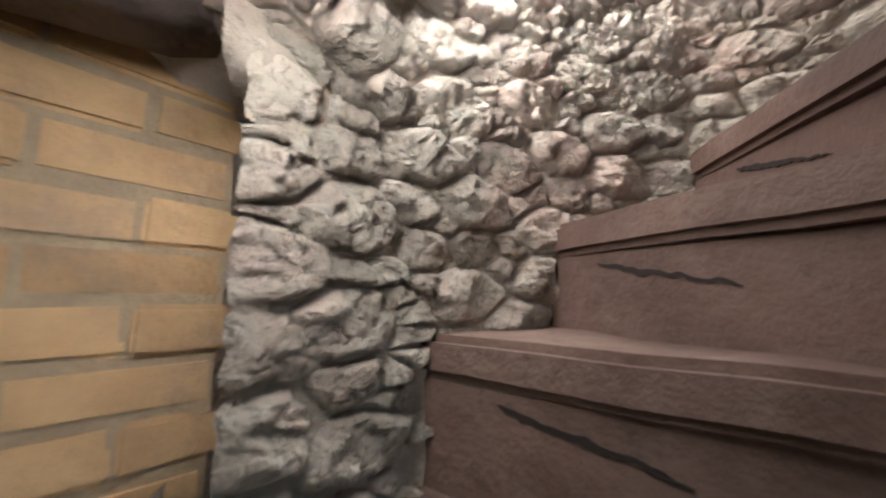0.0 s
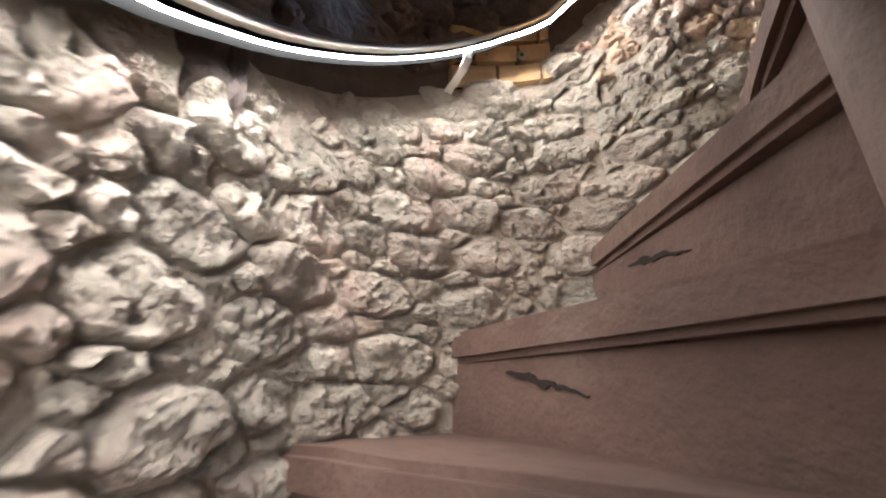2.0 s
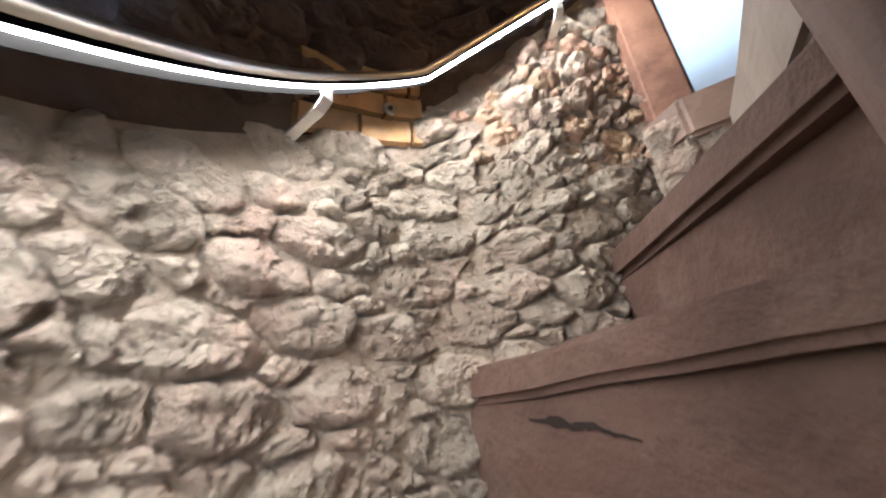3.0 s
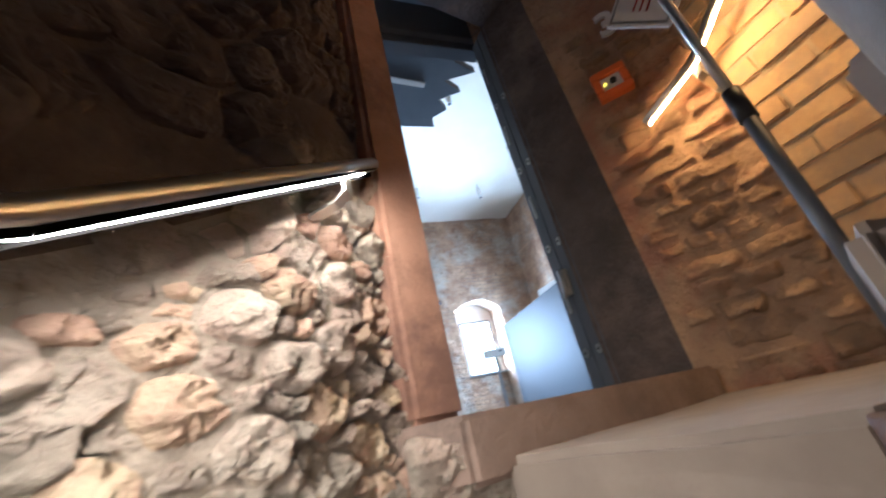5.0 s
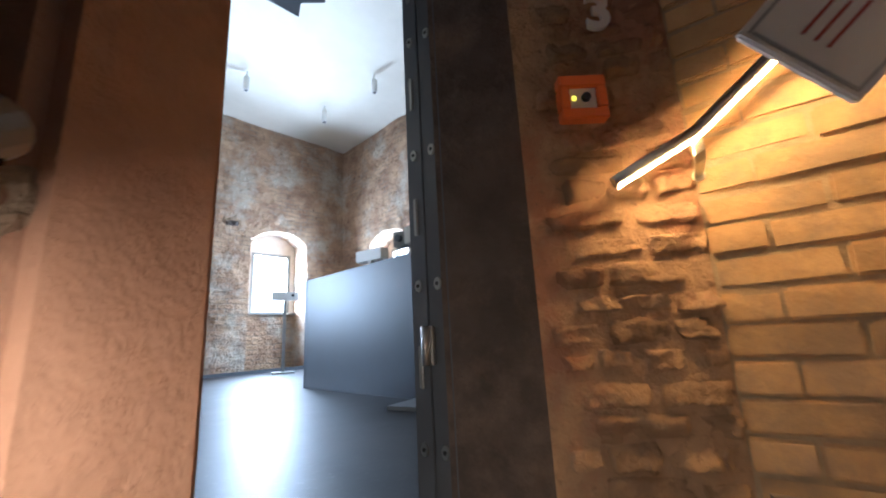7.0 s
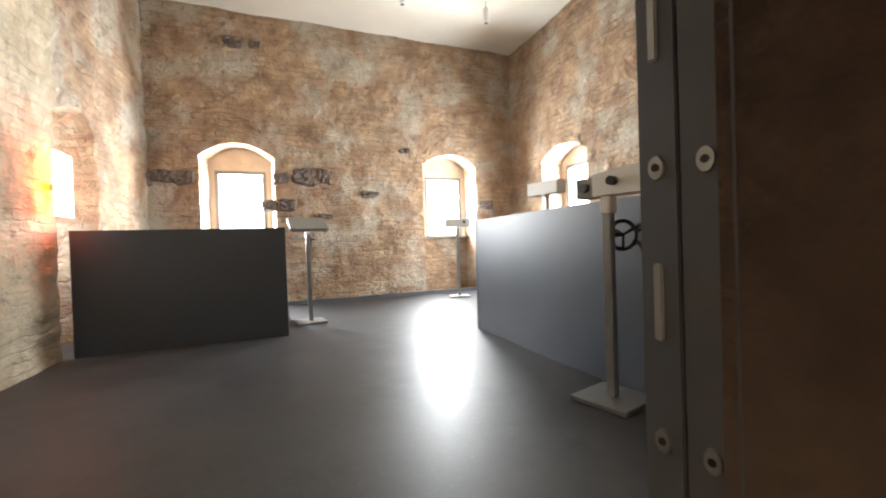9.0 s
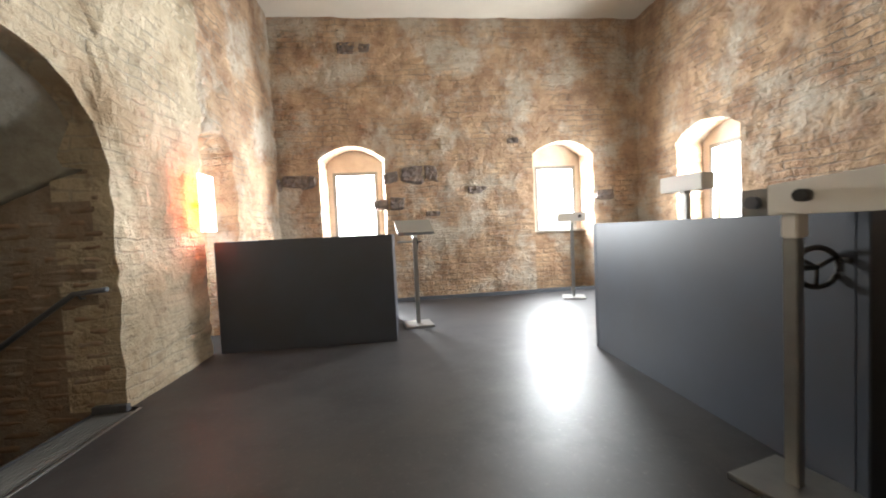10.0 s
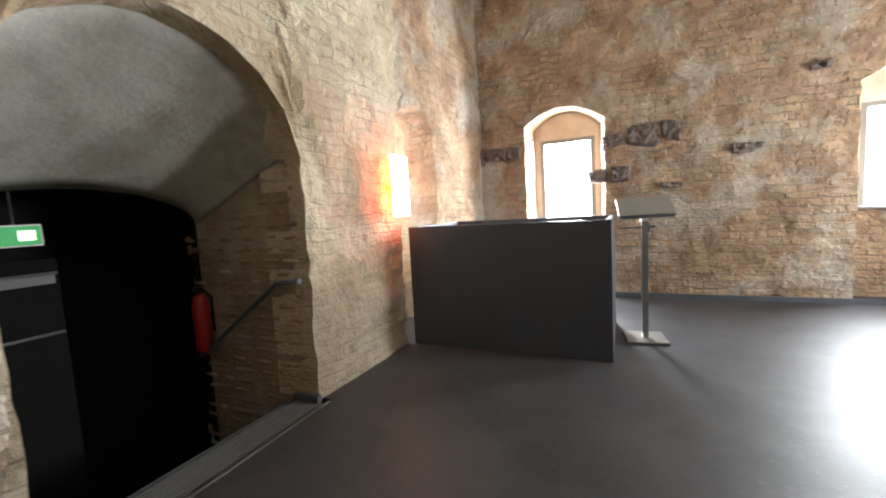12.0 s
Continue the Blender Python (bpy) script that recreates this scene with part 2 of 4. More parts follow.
def rough_wall(name, origin, along, inward, width, height, openings, mat, label, res=0.09, amp=0.03, depth=0.6, splay=0.1, freq=1.6, seed=0.0):
    """A masonry wall with real openings (u0, u1, z0, z1, rise); inward points into the room."""
    o, a, n = Vector(origin), Vector(along).normalized(), Vector(inward).normalized()
    us = levels(width, res, [v for op in openings for v in op[:2]])
    zs = levels(height, res, [v for op in openings for v in op[2:4]])
    bm = bmesh.new()

    def arch(op, u):
        u0, u1, z0, z1, rise = op
        k = min(1.0, abs((u - (u0 + u1) / 2) / ((u1 - u0) / 2)))
        return z1 + rise * (math.sqrt(max(0.0, 1 - k * k)) if rise > 0.4 else 1 - k * k)
    grid, lip = {}, {}
    for i, u in enumerate(us):
        for j, z in enumerate(zs):
            key = 0
            for op in openings:
                if op[0] <= u <= op[1] and z >= op[3]:
                    t = arch(op, u)
                    z = t + (height - t) * (z - op[3]) / (height - op[3])
                if op[0] <= u <= op[1] and op[2] <= zs[j] <= op[3]:
                    key = 1
            q = Vector((u * freq + seed, z * freq * 1.4, seed * 3.1))
            d = amp * noise.fractal(q, 0.9, 2.1, 5) + amp * 0.5 * (noise.cell(Vector((u * 3.4 + seed + 0.5 * math.floor(z * 9), math.floor(z * 9), 0))) - 0.5)
            j1, j2 = (0.014 * noise.noise(Vector((u * 9, z * 9, seed + k))) for k in (0, 5))
            edge = (a * j1 + Vector((0, 0, j2))) if key else Vector((0, 0, 0))
            grid[i, j] = bm.verts.new(o + a * u + Vector((0, 0, z)) + n * d + edge)
    for i in range(len(us) - 1):
        for j in range(len(zs) - 1):
            u, z = (us[i] + us[i + 1]) / 2, (zs[j] + zs[j + 1]) / 2
            if not any(op[0] < u < op[1] and op[2] < z < op[3] for op in openings):
                bm.faces.new((grid[i, j], grid[i + 1, j], grid[i + 1, j + 1], grid[i, j + 1]))
    bmesh.ops.delete(bm, geom=[v for v in bm.verts if not v.link_faces], context='VERTS')
    r = bmesh.ops.extrude_face_region(bm, geom=bm.faces[:])
    for v in [g for g in r["geom"] if isinstance(g, bmesh.types.BMVert)]:
        rel = v.co - o
        u, z = rel.dot(a), rel.z
        shift = Vector((0, 0, 0))
        for op in openings:
            if op[0] - 0.03 <= u <= op[1] + 0.03 and z <= arch(op, u) + 0.03:
                shift = a * (splay * ((op[0] + op[1]) / 2 - u) / ((op[1] - op[0]) / 2))
        v.co += shift - n * (depth + rel.dot(n))
    bmesh.ops.recalc_face_normals(bm, faces=bm.faces)
    return tagged(part(name, bm, mat), label, "wall", kind="structure")


def stones(parent, surface, s0, s1, z_of, mat, name, course=(0.07, 0.13), length=(0.09, 0.26), bulge=0.045, gap=0.008, rough=0.02, nu=12, nv=8, seed=1, keep=None):
    """Lays irregular stones in courses on surface(s, z, out); z_of(s) gives the lowest and highest z. Each stone is a piece of its wall."""
    rnd = random.Random(seed)
    zlo = min(z_of(s0)[0], z_of(s1)[0])
    zhi = max(z_of(s0)[1], z_of(s1)[1])
    z, made, rest = zlo, 0, []
    while z < zhi:
        h = rnd.uniform(*course)
        s = s0 - rnd.uniform(0, length[0])
        while s < s1:
            w = rnd.uniform(*length) * (1.25 if h > sum(course) / 2 else 0.9)
            w = min(w, s1 - s)
            if w < length[0] * 0.5 and s > s0:
                break
            mid = s + w / 2
            lo, hi = z_of(min(max(mid, s0), s1))
            if lo < z + h / 2 < hi and (keep is None or keep(mid, z + h / 2)):
                c = [(s + rnd.uniform(-0.25, 0.25) * min(h, w) * 0.6, z + rnd.uniform(-0.2, 0.2) * h), (s + w + rnd.uniform(-0.25, 0.25) * h * 0.5, z + rnd.uniform(-0.2, 0.2) * h),
                     (s + w + rnd.uniform(-0.25, 0.25) * h * 0.5, z + h + rnd.uniform(-0.22, 0.15) * h), (s + rnd.uniform(-0.25, 0.25) * h * 0.5, z + h + rnd.uniform(-0.22, 0.15) * h)]
                b = bulge * rnd.uniform(0.45, 1.25)
                tilt = rnd.uniform(-0.02, 0.02), rnd.uniform(-0.018, 0.018)
                off = rnd.uniform(0, 50)
                bm = bmesh.new()
                g = {}
                for i in range(nu + 1):
                    for j in range(nv + 1):
                        u, v = i / nu, j / nv
                        u2, v2 = 2 * u - 1, 2 * v - 1
                        cu, cv = (0.5 * u2 * (1 - 0.07 * v2 * v2) + 0.5), (0.5 * v2 * (1 - 0.07 * u2 * u2) + 0.5)
                        ss = (c[0][0] * (1 - cu) + c[1][0] * cu) * (1 - cv) + (c[3][0] * (1 - cu) + c[2][0] * cu) * cv
                        zz = (c[0][1] * (1 - cu) + c[1][1] * cu) * (1 - cv) + (c[3][1] * (1 - cu) + c[2][1] * cu) * cv
                        e = min(1 - abs(u2), 1 - abs(v2))
                        wob = 0.014 * noise.noise(Vector((ss * 22 + off, zz * 22, 3)))
                        prof = min(1.0, e * (5 + 6 * abs(noise.noise(Vector((ss * 9, zz * 9, off)))))) ** 0.7
                        q = Vector((ss * 20 + off, zz * 20, off))
                        out = -0.03 + (b + 0.03) * prof + rough * (noise.fractal(q, 0.7, 2.3, 6) + 0.7 * (noise.ridged_multi_fractal(q * 0.55, 0.9, 2.1, 5, 1.0, 2.0) - 1.2)) * min(1.0, e * 6) + (tilt[0] * u2 + tilt[1] * v2) * prof
                        g[i, j] = bm.verts.new(surface(ss + wob * (e > 0.01) + 0.3 * wob, zz + 0.6 * wob, out))
                for i in range(nu):
                    for j in range(nv):
                        f = bm.faces.new((g[i, j], g[i + 1, j], g[i + 1, j + 1], g[i, j + 1]))
                        f.smooth = rough < 0.016
                bmesh.ops.recalc_face_normals(bm, faces=bm.faces)
                part(name, bm, mat, parent)
                made += 1
            s += w + gap
        z += h + gap
    return made


def clip_cell(poly, p, q, wp, wq):
    """The part of a polygon that lies nearer to p than to q, by weighted distance."""
    dx, dy = q[0] - p[0], q[1] - p[1]
    c = (q[0] ** 2 + q[1] ** 2 - p[0] ** 2 - p[1] ** 2 + wp - wq) / 2
    out = []
    for i, a in enumerate(poly):
        b = poly[(i + 1) % len(poly)]
        fa, fb = a[0] * dx + a[1] * dy - c, b[0] * dx + b[1] * dy - c
        if fa <= 0:
            out.append(a)
        if (fa < 0) != (fb < 0) and fa != fb:
            k = fa / (fa - fb)
            out.append((a[0] + (b[0] - a[0]) * k, a[1] + (b[1] - a[1]) * k))
    return out


def rubble(parent, surface, s0, s1, z_of, mat, name, radii=(0.105, 0.075, 0.045), flat=1.6, gap=0.012, bulge=0.03, rough=0.012, seed=1, keep=None, sides=40, rings=11, sharp=9.0):
    """Random rubble: stones of mixed size that fit into one another on surface(s, z, out), each one a piece of its wall. flat: width to height."""
    rnd = random.Random(seed)
    probe = [z_of(s0 + (s1 - s0) * k / 20) for k in range(21)]
    zlo, zhi = min(p[0] for p in probe), max(p[1] for p in probe)
    seeds = []
    for tier, rad in enumerate(radii):
        for _ in range(int((s1 - s0) * (zhi - zlo) * flat / rad ** 2 * (2.0, 3.0, 6.0)[tier])):
            p = (rnd.uniform(s0, s1), rnd.uniform(zlo, zhi) * flat)
            if all((p[0] - q[0]) ** 2 + (p[1] - q[1]) ** 2 > (0.86 * (rad + q[2])) ** 2 for q in seeds):
                seeds.append((*p, rad))
    made = 0
    for p in seeds:
        lo, hi = z_of(p[0])
        if not lo < p[1] / flat < hi or (keep is not None and not keep(p[0], p[1] / flat)):
            continue
        reach = 2.2 * radii[0]
        poly = [(max(s0, p[0] - reach), p[1] - reach), (min(s1, p[0] + reach), p[1] - reach), (min(s1, p[0] + reach), p[1] + reach), (max(s0, p[0] - reach), p[1] + reach)]
        for q in seeds:
            if q is not p and abs(q[0] - p[0]) < 2 * reach and abs(q[1] - p[1]) < 2 * reach:
                poly = clip_cell(poly, p, q, p[2] ** 2, q[2] ** 2)
                if len(poly) < 3:
                    break
        if len(poly) < 3:
            continue
        poly = [(x, y / flat) for x, y in poly]
        cut = []
        for i, a in enumerate(poly):
            b = poly[(i + 1) % len(poly)]
            cut += [(a[0] + (b[0] - a[0]) * k, a[1] + (b[1] - a[1]) * k) for k in (0.08, 0.92)]
        lens = [math.dist(a, cut[(i + 1) % len(cut)]) for i, a in enumerate(cut)]
        total = sum(lens)
        if total < 0.07:
            continue
        cx, cy = sum(a[0] for a in cut) / len(cut), sum(a[1] for a in cut) / len(cut)
        rim = []
        i, run = 0, 0.0
        for k in range(sides):
            want = total * k / sides
            while run + lens[i] < want and i < len(cut) - 1:
                run += lens[i]
                i += 1
            a, b, f = cut[i], cut[(i + 1) % len(cut)], (want - run) / max(lens[i], 1e-6)
            x, y = a[0] + (b[0] - a[0]) * f, a[1] + (b[1] - a[1]) * f
            d = max(math.hypot(x - cx, y - cy), 1e-4)
            shrink = 1 - min(0.45, gap * (0.5 + 0.9 * abs(noise.noise(Vector((x * 13, y * 13, seed))))) / d)
            rim.append((cx + (x - cx) * shrink, cy + (y - cy) * shrink))
        size = math.sqrt(total / 0.5)
        high = bulge * rnd.uniform(0.35, 1.25) * min(1.15, size)
        tx, ty, off = rnd.uniform(-0.13, 0.13), rnd.uniform(-0.17, 0.13), rnd.uniform(0, 60)
        pit = rnd.choice((0.4, 0.7, 1.0, 1.7))
        bm = bmesh.new()

        def place(x, y, f):
            q = Vector((x * 16 + off, y * 16, off))
            facet = noise.voronoi(q * 0.6)[0]
            rel = 0.9 * noise.fractal(q, 0.6, 2.3, 6) + 1.6 * (0.3 - min(0.7, facet[0])) + 0.7 * (noise.ridged_multi_fractal(q * 0.5, 0.9, 2.1, 5, 1.0, 2.0) - 1.2) + pit * min(0.0, 0.1 - abs(noise.noise(q * 2.3)) * 0.9)
            edge = 1 - f ** sharp
            out = -0.02 + (high + 0.02) * edge + (rough * rel + tx * (x - cx) + ty * (y - cy)) * min(1.0, edge * 2.2)
            wob = 0.006 * noise.noise(Vector((x * 40 + off, y * 40, 7)))
            return bm.verts.new(surface(x + wob, y + wob * 0.7, out))
        loops = []
        for k in range(rings):
            f = 1 - (k / rings) ** 1.35
            loops.append([place(cx + (x - cx) * f, cy + (y - cy) * f, f) for x, y in rim])
        for r0, r1 in zip(loops, loops[1:]):
            for k in range(sides):
                bm.faces.new((r0[k], r0[(k + 1) % sides], r1[(k + 1) % sides], r1[k]))
        mid = place(cx, cy, 0.0)
        for k in range(sides):
            bm.faces.new((loops[-1][k], loops[-1][(k + 1) % sides], mid))
        bmesh.ops.recalc_face_normals(bm, faces=bm.faces)
        part(name, bm, rnd.choice(mat) if isinstance(mat, tuple) else mat, parent)
        made += 1
    return made


def path_surface(pts):
    """A surface(s, z, out) over a plan line; out is to the line's right."""
    pts = [Vector(p) for p in pts]

    def surface(s, z, out):
        k, left = 0, s
        while k < len(pts) - 2 and left > (pts[k + 1] - pts[k]).length:
            left -= (pts[k + 1] - pts[k]).length
            k += 1
        d = (pts[k + 1] - pts[k]).normalized()
        p = pts[k] + d * left + out * Vector((d.y, -d.x))
        return Vector((p.x, p.y, z))
    return surface, sum((q - p).length for p, q in zip(pts, pts[1:]))

# ---- spiral stair ----
CX, CY = 0.714, -0.708


def at_angle(deg, r, z=0.0):
    return Vector((CX + r * math.cos(radians(deg)), CY + r * math.sin(radians(deg)), z))


WALL_PLAN = ((-52, 0.86), (-70, 0.80), (-90, 0.775), (-108, 0.755), (-125, 0.775), (-141, 0.815), (-152, 0.83),
             (-167, 0.825), (-176, 0.80), (-190, 0.79), (-195, 0.765), (-205, 0.70), (-215, 0.64), (-228, 0.64), (-240, 0.66))


def wall_radius(deg):
    """Inner radius of the stair's rubble wall, by angle from -30 down to -240."""
    pts = WALL_PLAN
    if deg >= pts[0][0]:
        return pts[0][1]
    for (a0, r0), (a1, r1) in zip(pts, pts[1:]):
        if a1 <= deg <= a0:
            k = (deg - a0) / (a1 - a0)
            return r0 + (r1 - r0) * k
    return pts[-1][1]


# nosing angle and height of each tread, from the lowest one up
NOSINGS = [(-6, -2.23), (-58, -1.97), (-73, -1.715), (-86.4, -1.455), (-110, -1.22), (-139.5, -1.005), (-167, -0.778), (-194.5, -0.53),
           (-223, -0.295), (-252, -0.055), (-333, 0.108), (-361, 0.344), (-389, 0.58), (-417, 0.816)]
stair = thing("spiral_stair", "worn red sandstone spiral staircase with dark repaired cracks", "staircase", kind="structure")
for k, (a, z) in enumerate(NOSINGS):
    a2 = NOSINGS[k + 1][0] - 4 if k + 1 < len(NOSINGS) else a - 32
    upper = z > -0.1
    nose = 0.075 if not upper else (0.185 if z < 0 else 0.10)
    recess = 0.05 if z > 0 else 0.16
    for low, high, back in ((z - nose, z, 0.0), (z - (0.36 if not upper else 0.30), z - nose - 0.0005, 1.0)):
        inner, outer = at_angle(a - 90, (0.045 if not upper else recess) * back) - at_angle(a, 0.0), at_angle(a - 90, (0.008 if not upper else recess) * back) - at_angle(a, 0.0)
        core = 0.24 if z > 0.2 else 0.05
        outline = [at_angle(a + 3, core) + inner] + [at_angle(a + (a2 - a) * i / 6, (wall_radius(a + (a2 - a) * i / 6) if not upper else 0.98) + 0.05) + outer * (i == 0) for i in range(7)] + [at_angle(a2, core)]
        bm = prism([(p.x, p.y) for p in outline], low, high, 0.014 if not back else 0.004)
        bmesh.ops.subdivide_edges(bm, edges=[e for e in bm.edges if e.calc_length() > 0.12], cuts=5, use_grid_fill=True)
        for v in bm.verts:
            v.co += Vector((1, 1, 0.8)) * (0.008 * noise.noise(v.co * 5) + 0.004 * noise.noise(v.co * 17))
        part("tread" if not back else "riser", bm, M_STEP if not upper else M_GREYSTONE, stair)
    if z < -0.3:
        # dark filled crack along the riser
        rnd = random.Random(k)
        rad, tang = (at_angle(a, 1.0) - at_angle(a, 0.0)), at_angle(a + 90, 1.0) - at_angle(a, 0.0)
        for z0, r0, r1 in ((z - 0.10, 0.64, 0.36 + 0.1 * rnd.random()),):
            bm = bmesh.new()
            prev = None
            for i in range(31):
                f = i / 30
                r = r0 + (r1 - r0) * f
                w = 0.0075 * math.sin(math.pi * f) ** 0.5 * (0.55 + 0.9 * abs(noise.fractal(Vector((f * 5, k * 1.7, z0)), 0.7, 2.1, 4))) * (1.3 - 0.9 * f) + 0.0006
                zz = z0 - 0.045 * f + 0.006 * noise.fractal(Vector((f * 7, k * 3, z0)), 0.8, 2.0, 4)
                p = at_angle(a, 0.0) + rad * r + tang * (0.004 - 0.045 + 0.043 * r)
                cur = [bm.verts.new(p + Vector((0, 0, zz + w))), bm.verts.new(p + Vector((0, 0, zz - w)))]
                if prev:
                    bm.faces.new((prev[0], cur[0], cur[1], prev[1]))
                prev = cur
            r_ = bmesh.ops.extrude_face_region(bm, geom=bm.faces[:])
            for v in [g for g in r_["geom"] if isinstance(g, bmesh.types.BMVert)]:
                v.co -= tang * 0.02
            bmesh.ops.recalc_face_normals(bm, faces=bm.faces)
            part("crack_filling", bm, M_CRACK, stair, "blackened crack filling")

# rubble wall: mortar backing and stones
bm = bmesh.new()
cols, rows_n = 63, 46
vs = {}
for i in range(cols + 1):
    for j in range(rows_n + 1):
        a = -30 - 3.35 * i
        z = 0.155 - 0.0092 * (a + 187) + 0.1 * (j - 20)
        r = wall_radius(a) + 0.016 + 0.012 * noise.noise(Vector((a * 0.08, z * 5, 0)))
        vs[i, j] = bm.verts.new(at_angle(a, r, z))
for i in range(cols):
    for j in range(rows_n):
        am = -30 - 3.35 * (i + 0.5)
        zm = 0.155 - 0.0092 * (am + 187) + 0.1 * (j - 19.5)
        if i < 10 and -1.68 < zm < -1.06:
            continue
        f = bm.faces.new((vs[i, j], vs[i, j + 1], vs[i + 1, j + 1], vs[i + 1, j]))
        # rows over the rail take the dark material, shade put into colour
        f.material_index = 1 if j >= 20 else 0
        f.smooth = True
r = bmesh.ops.extrude_face_region(bm, geom=bm.faces[:])
for v in [g for g in r["geom"] if isinstance(g, bmesh.types.BMVert)]:
    d = Vector((v.co.x - CX, v.co.y - CY, 0)).normalized()
    inner = math.degrees(math.atan2(d.y, d.x)) > -68
    v.co += Vector((-0.07, -0.17, 0)) if inner and d.y < -0.8 else d * 0.25
bmesh.ops.recalc_face_normals(bm, faces=bm.faces)
wall_stair = tagged(part("wall_stair", bm, M_MORTAR), "curved rubble limestone wall of the stairwell", "wall", kind="structure")

wall_stair.data.materials.append(M_VERYDARK)
# newel
bm = tube([(CX, CY, -2.6), (CX, CY, -0.06)], 0.06, 20)
tagged(part("newel", bm, M_STEP), "round red sandstone newel of the stair", "newel", kind="structure")
bm = tube([(0.90, -0.885, -0.2 + 0.13 * k) for k in range(21)], 0.13, 28)
for v in bm.verts:
    v.co += Vector((1, 1, 0)) * 0.006 * noise.noise(v.co * 6)
tagged(part("newel_upper", bm, M_NEWEL), "round grey stone newel of the upper flight", "newel", kind="structure")

# stair-side walls beside the door
def plan_wall(name, pts, z0, z1, mat, label, thick=0.2, side=1):
    out = [Vector(p) for p in pts]
    back = []
    for i, p in enumerate(out):
        d = (out[min(i + 1, len(out) - 1)] - out[max(i - 1, 0)]).normalized()
        back.append(p + side * thick * Vector((-d.y, d.x)))
    bm = prism([(p.x, p.y) for p in out + back[::-1]], z0, z1)
    return tagged(part(name, bm, mat), label, "wall", kind="structure")


BRICK_PLAN = [(1.60, -0.25), (1.66, -0.7), (1.66, -1.15), (1.62, -1.62), (0.95, -1.70)]
RIGHT_PLAN = [(1.33, 0.10), (1.49, -0.06), (1.60, -0.25)]
wall_right = plan_wall("wall_right", RIGHT_PLAN, -1.4, 2.6, M_DOORBRICK, "worn rubble and brick wall beside the doorway", 0.25)
wall_brick = plan_wall("wall_brick", BRICK_PLAN, -2.6, 2.6, M_BMORTAR, "yellow brick wall of the stairwell", 0.25)
plan_wall("wall_jamb_right", [(1.22, 0.34), (1.33, 0.10)], -0.3, 2.6, M_VERYDARK, "very dark stone door jamb", 0.3)
plan_wall("wall_over_door", [(0.20, -0.22), (0.39, -0.15), (1.33, 0.10)], 1.98, 2.7, M_VERYDARK, "very dark stone wall over the doorway", 0.25)
bm = prism([(p.x, p.y) for p in (at_angle(-20, 0.80), at_angle(-42, 0.82), at_angle(-63, 0.77), at_angle(-66, 1.04), at_angle(-45, 1.25), at_angle(-20, 1.0))], -1.80, -1.672, 0.01)
tagged(part("niche_sill", bm, M_MORTAR), "dusty stone sill of the bricked-up niche", "sill", kind="structure")
bm = bmesh.new()
vs = {}
for i in range(25):
    for j in range(13):
        x, f = 0.90 + 0.034 * i, j / 12
        y = -1.455 + 0.12 * max(0.0, min(1.0, (x - 1.0) / 0.3)) - 0.27 * f
        z = -1.065 + 0.07 * math.sin(math.pi * min(1.0, max(0.0, (x - 0.9) / 0.8))) - 0.04 * f + 0.022 * noise.noise(Vector((x * 11, y * 11, 2))) + 0.02 * noise.cell(Vector((x * 7, y * 6, 1)))
        vs[i, j] = bm.verts.new((x, y, z))
for i in range(24):
    for j in range(12):
        bm.faces.new((vs[i, j], vs[i + 1, j], vs[i + 1, j + 1], vs[i, j + 1]))
r = bmesh.ops.extrude_face_region(bm, geom=bm.faces[:])
for v in [g for g in r["geom"] if isinstance(g, bmesh.types.BMVert)]:
    v.co.z += 0.22
bmesh.ops.recalc_face_normals(bm, faces=bm.faces)
vault_niche = tagged(part("vault_niche", bm, M_MORTAR), "rough stone vault over the bricked-up niche", "vault", kind="structure")
tagged(part("wall_niche_cheek", prism([(1.078, -1.465), (1.0, -1.685), (0.86, -1.685), (0.95, -1.53)], -1.72, -1.0, 0.006), M_MORTAR), "mortared cheek of the bricked-up niche", "wall", kind="structure")
wall_sill = plan_wall("wall_under_sill", [(0.36, -0.165), (0.48, -0.185), (1.42, 0.10)], -1.2, -0.086, M_MORTAR, "rubble wall under the door sill", 0.2)
# door sill and left jamb
sill = prism([(0.36, -0.16), (0.47, -0.21), (1.36, 0.05), (1.22, 0.48), (0.33, 0.05)], -0.085, 0.03, 0.01)
tagged(part("door_sill", sill, M_SILL), "worn red sandstone door sill", "sill", kind="structure")
jamb = prism([(0.395, -0.158), (0.506, -0.126), (0.345, 0.19), (0.18, 0.08)], 0.03, 2.0, 0.012)
tagged(part("door_jamb", jamb, M_JAMB), "red sandstone jamb post of the doorway", "door jamb", kind="structure")
# flat slab for the upper flight's underside, its shade held in the colour
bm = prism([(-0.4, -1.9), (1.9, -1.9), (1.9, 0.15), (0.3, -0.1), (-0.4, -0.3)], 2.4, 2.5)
tagged(part("ceiling_stair", bm, M_SOFFIT), "dark slab standing in for the soffit over the stairwell", "ceiling", kind="structure")

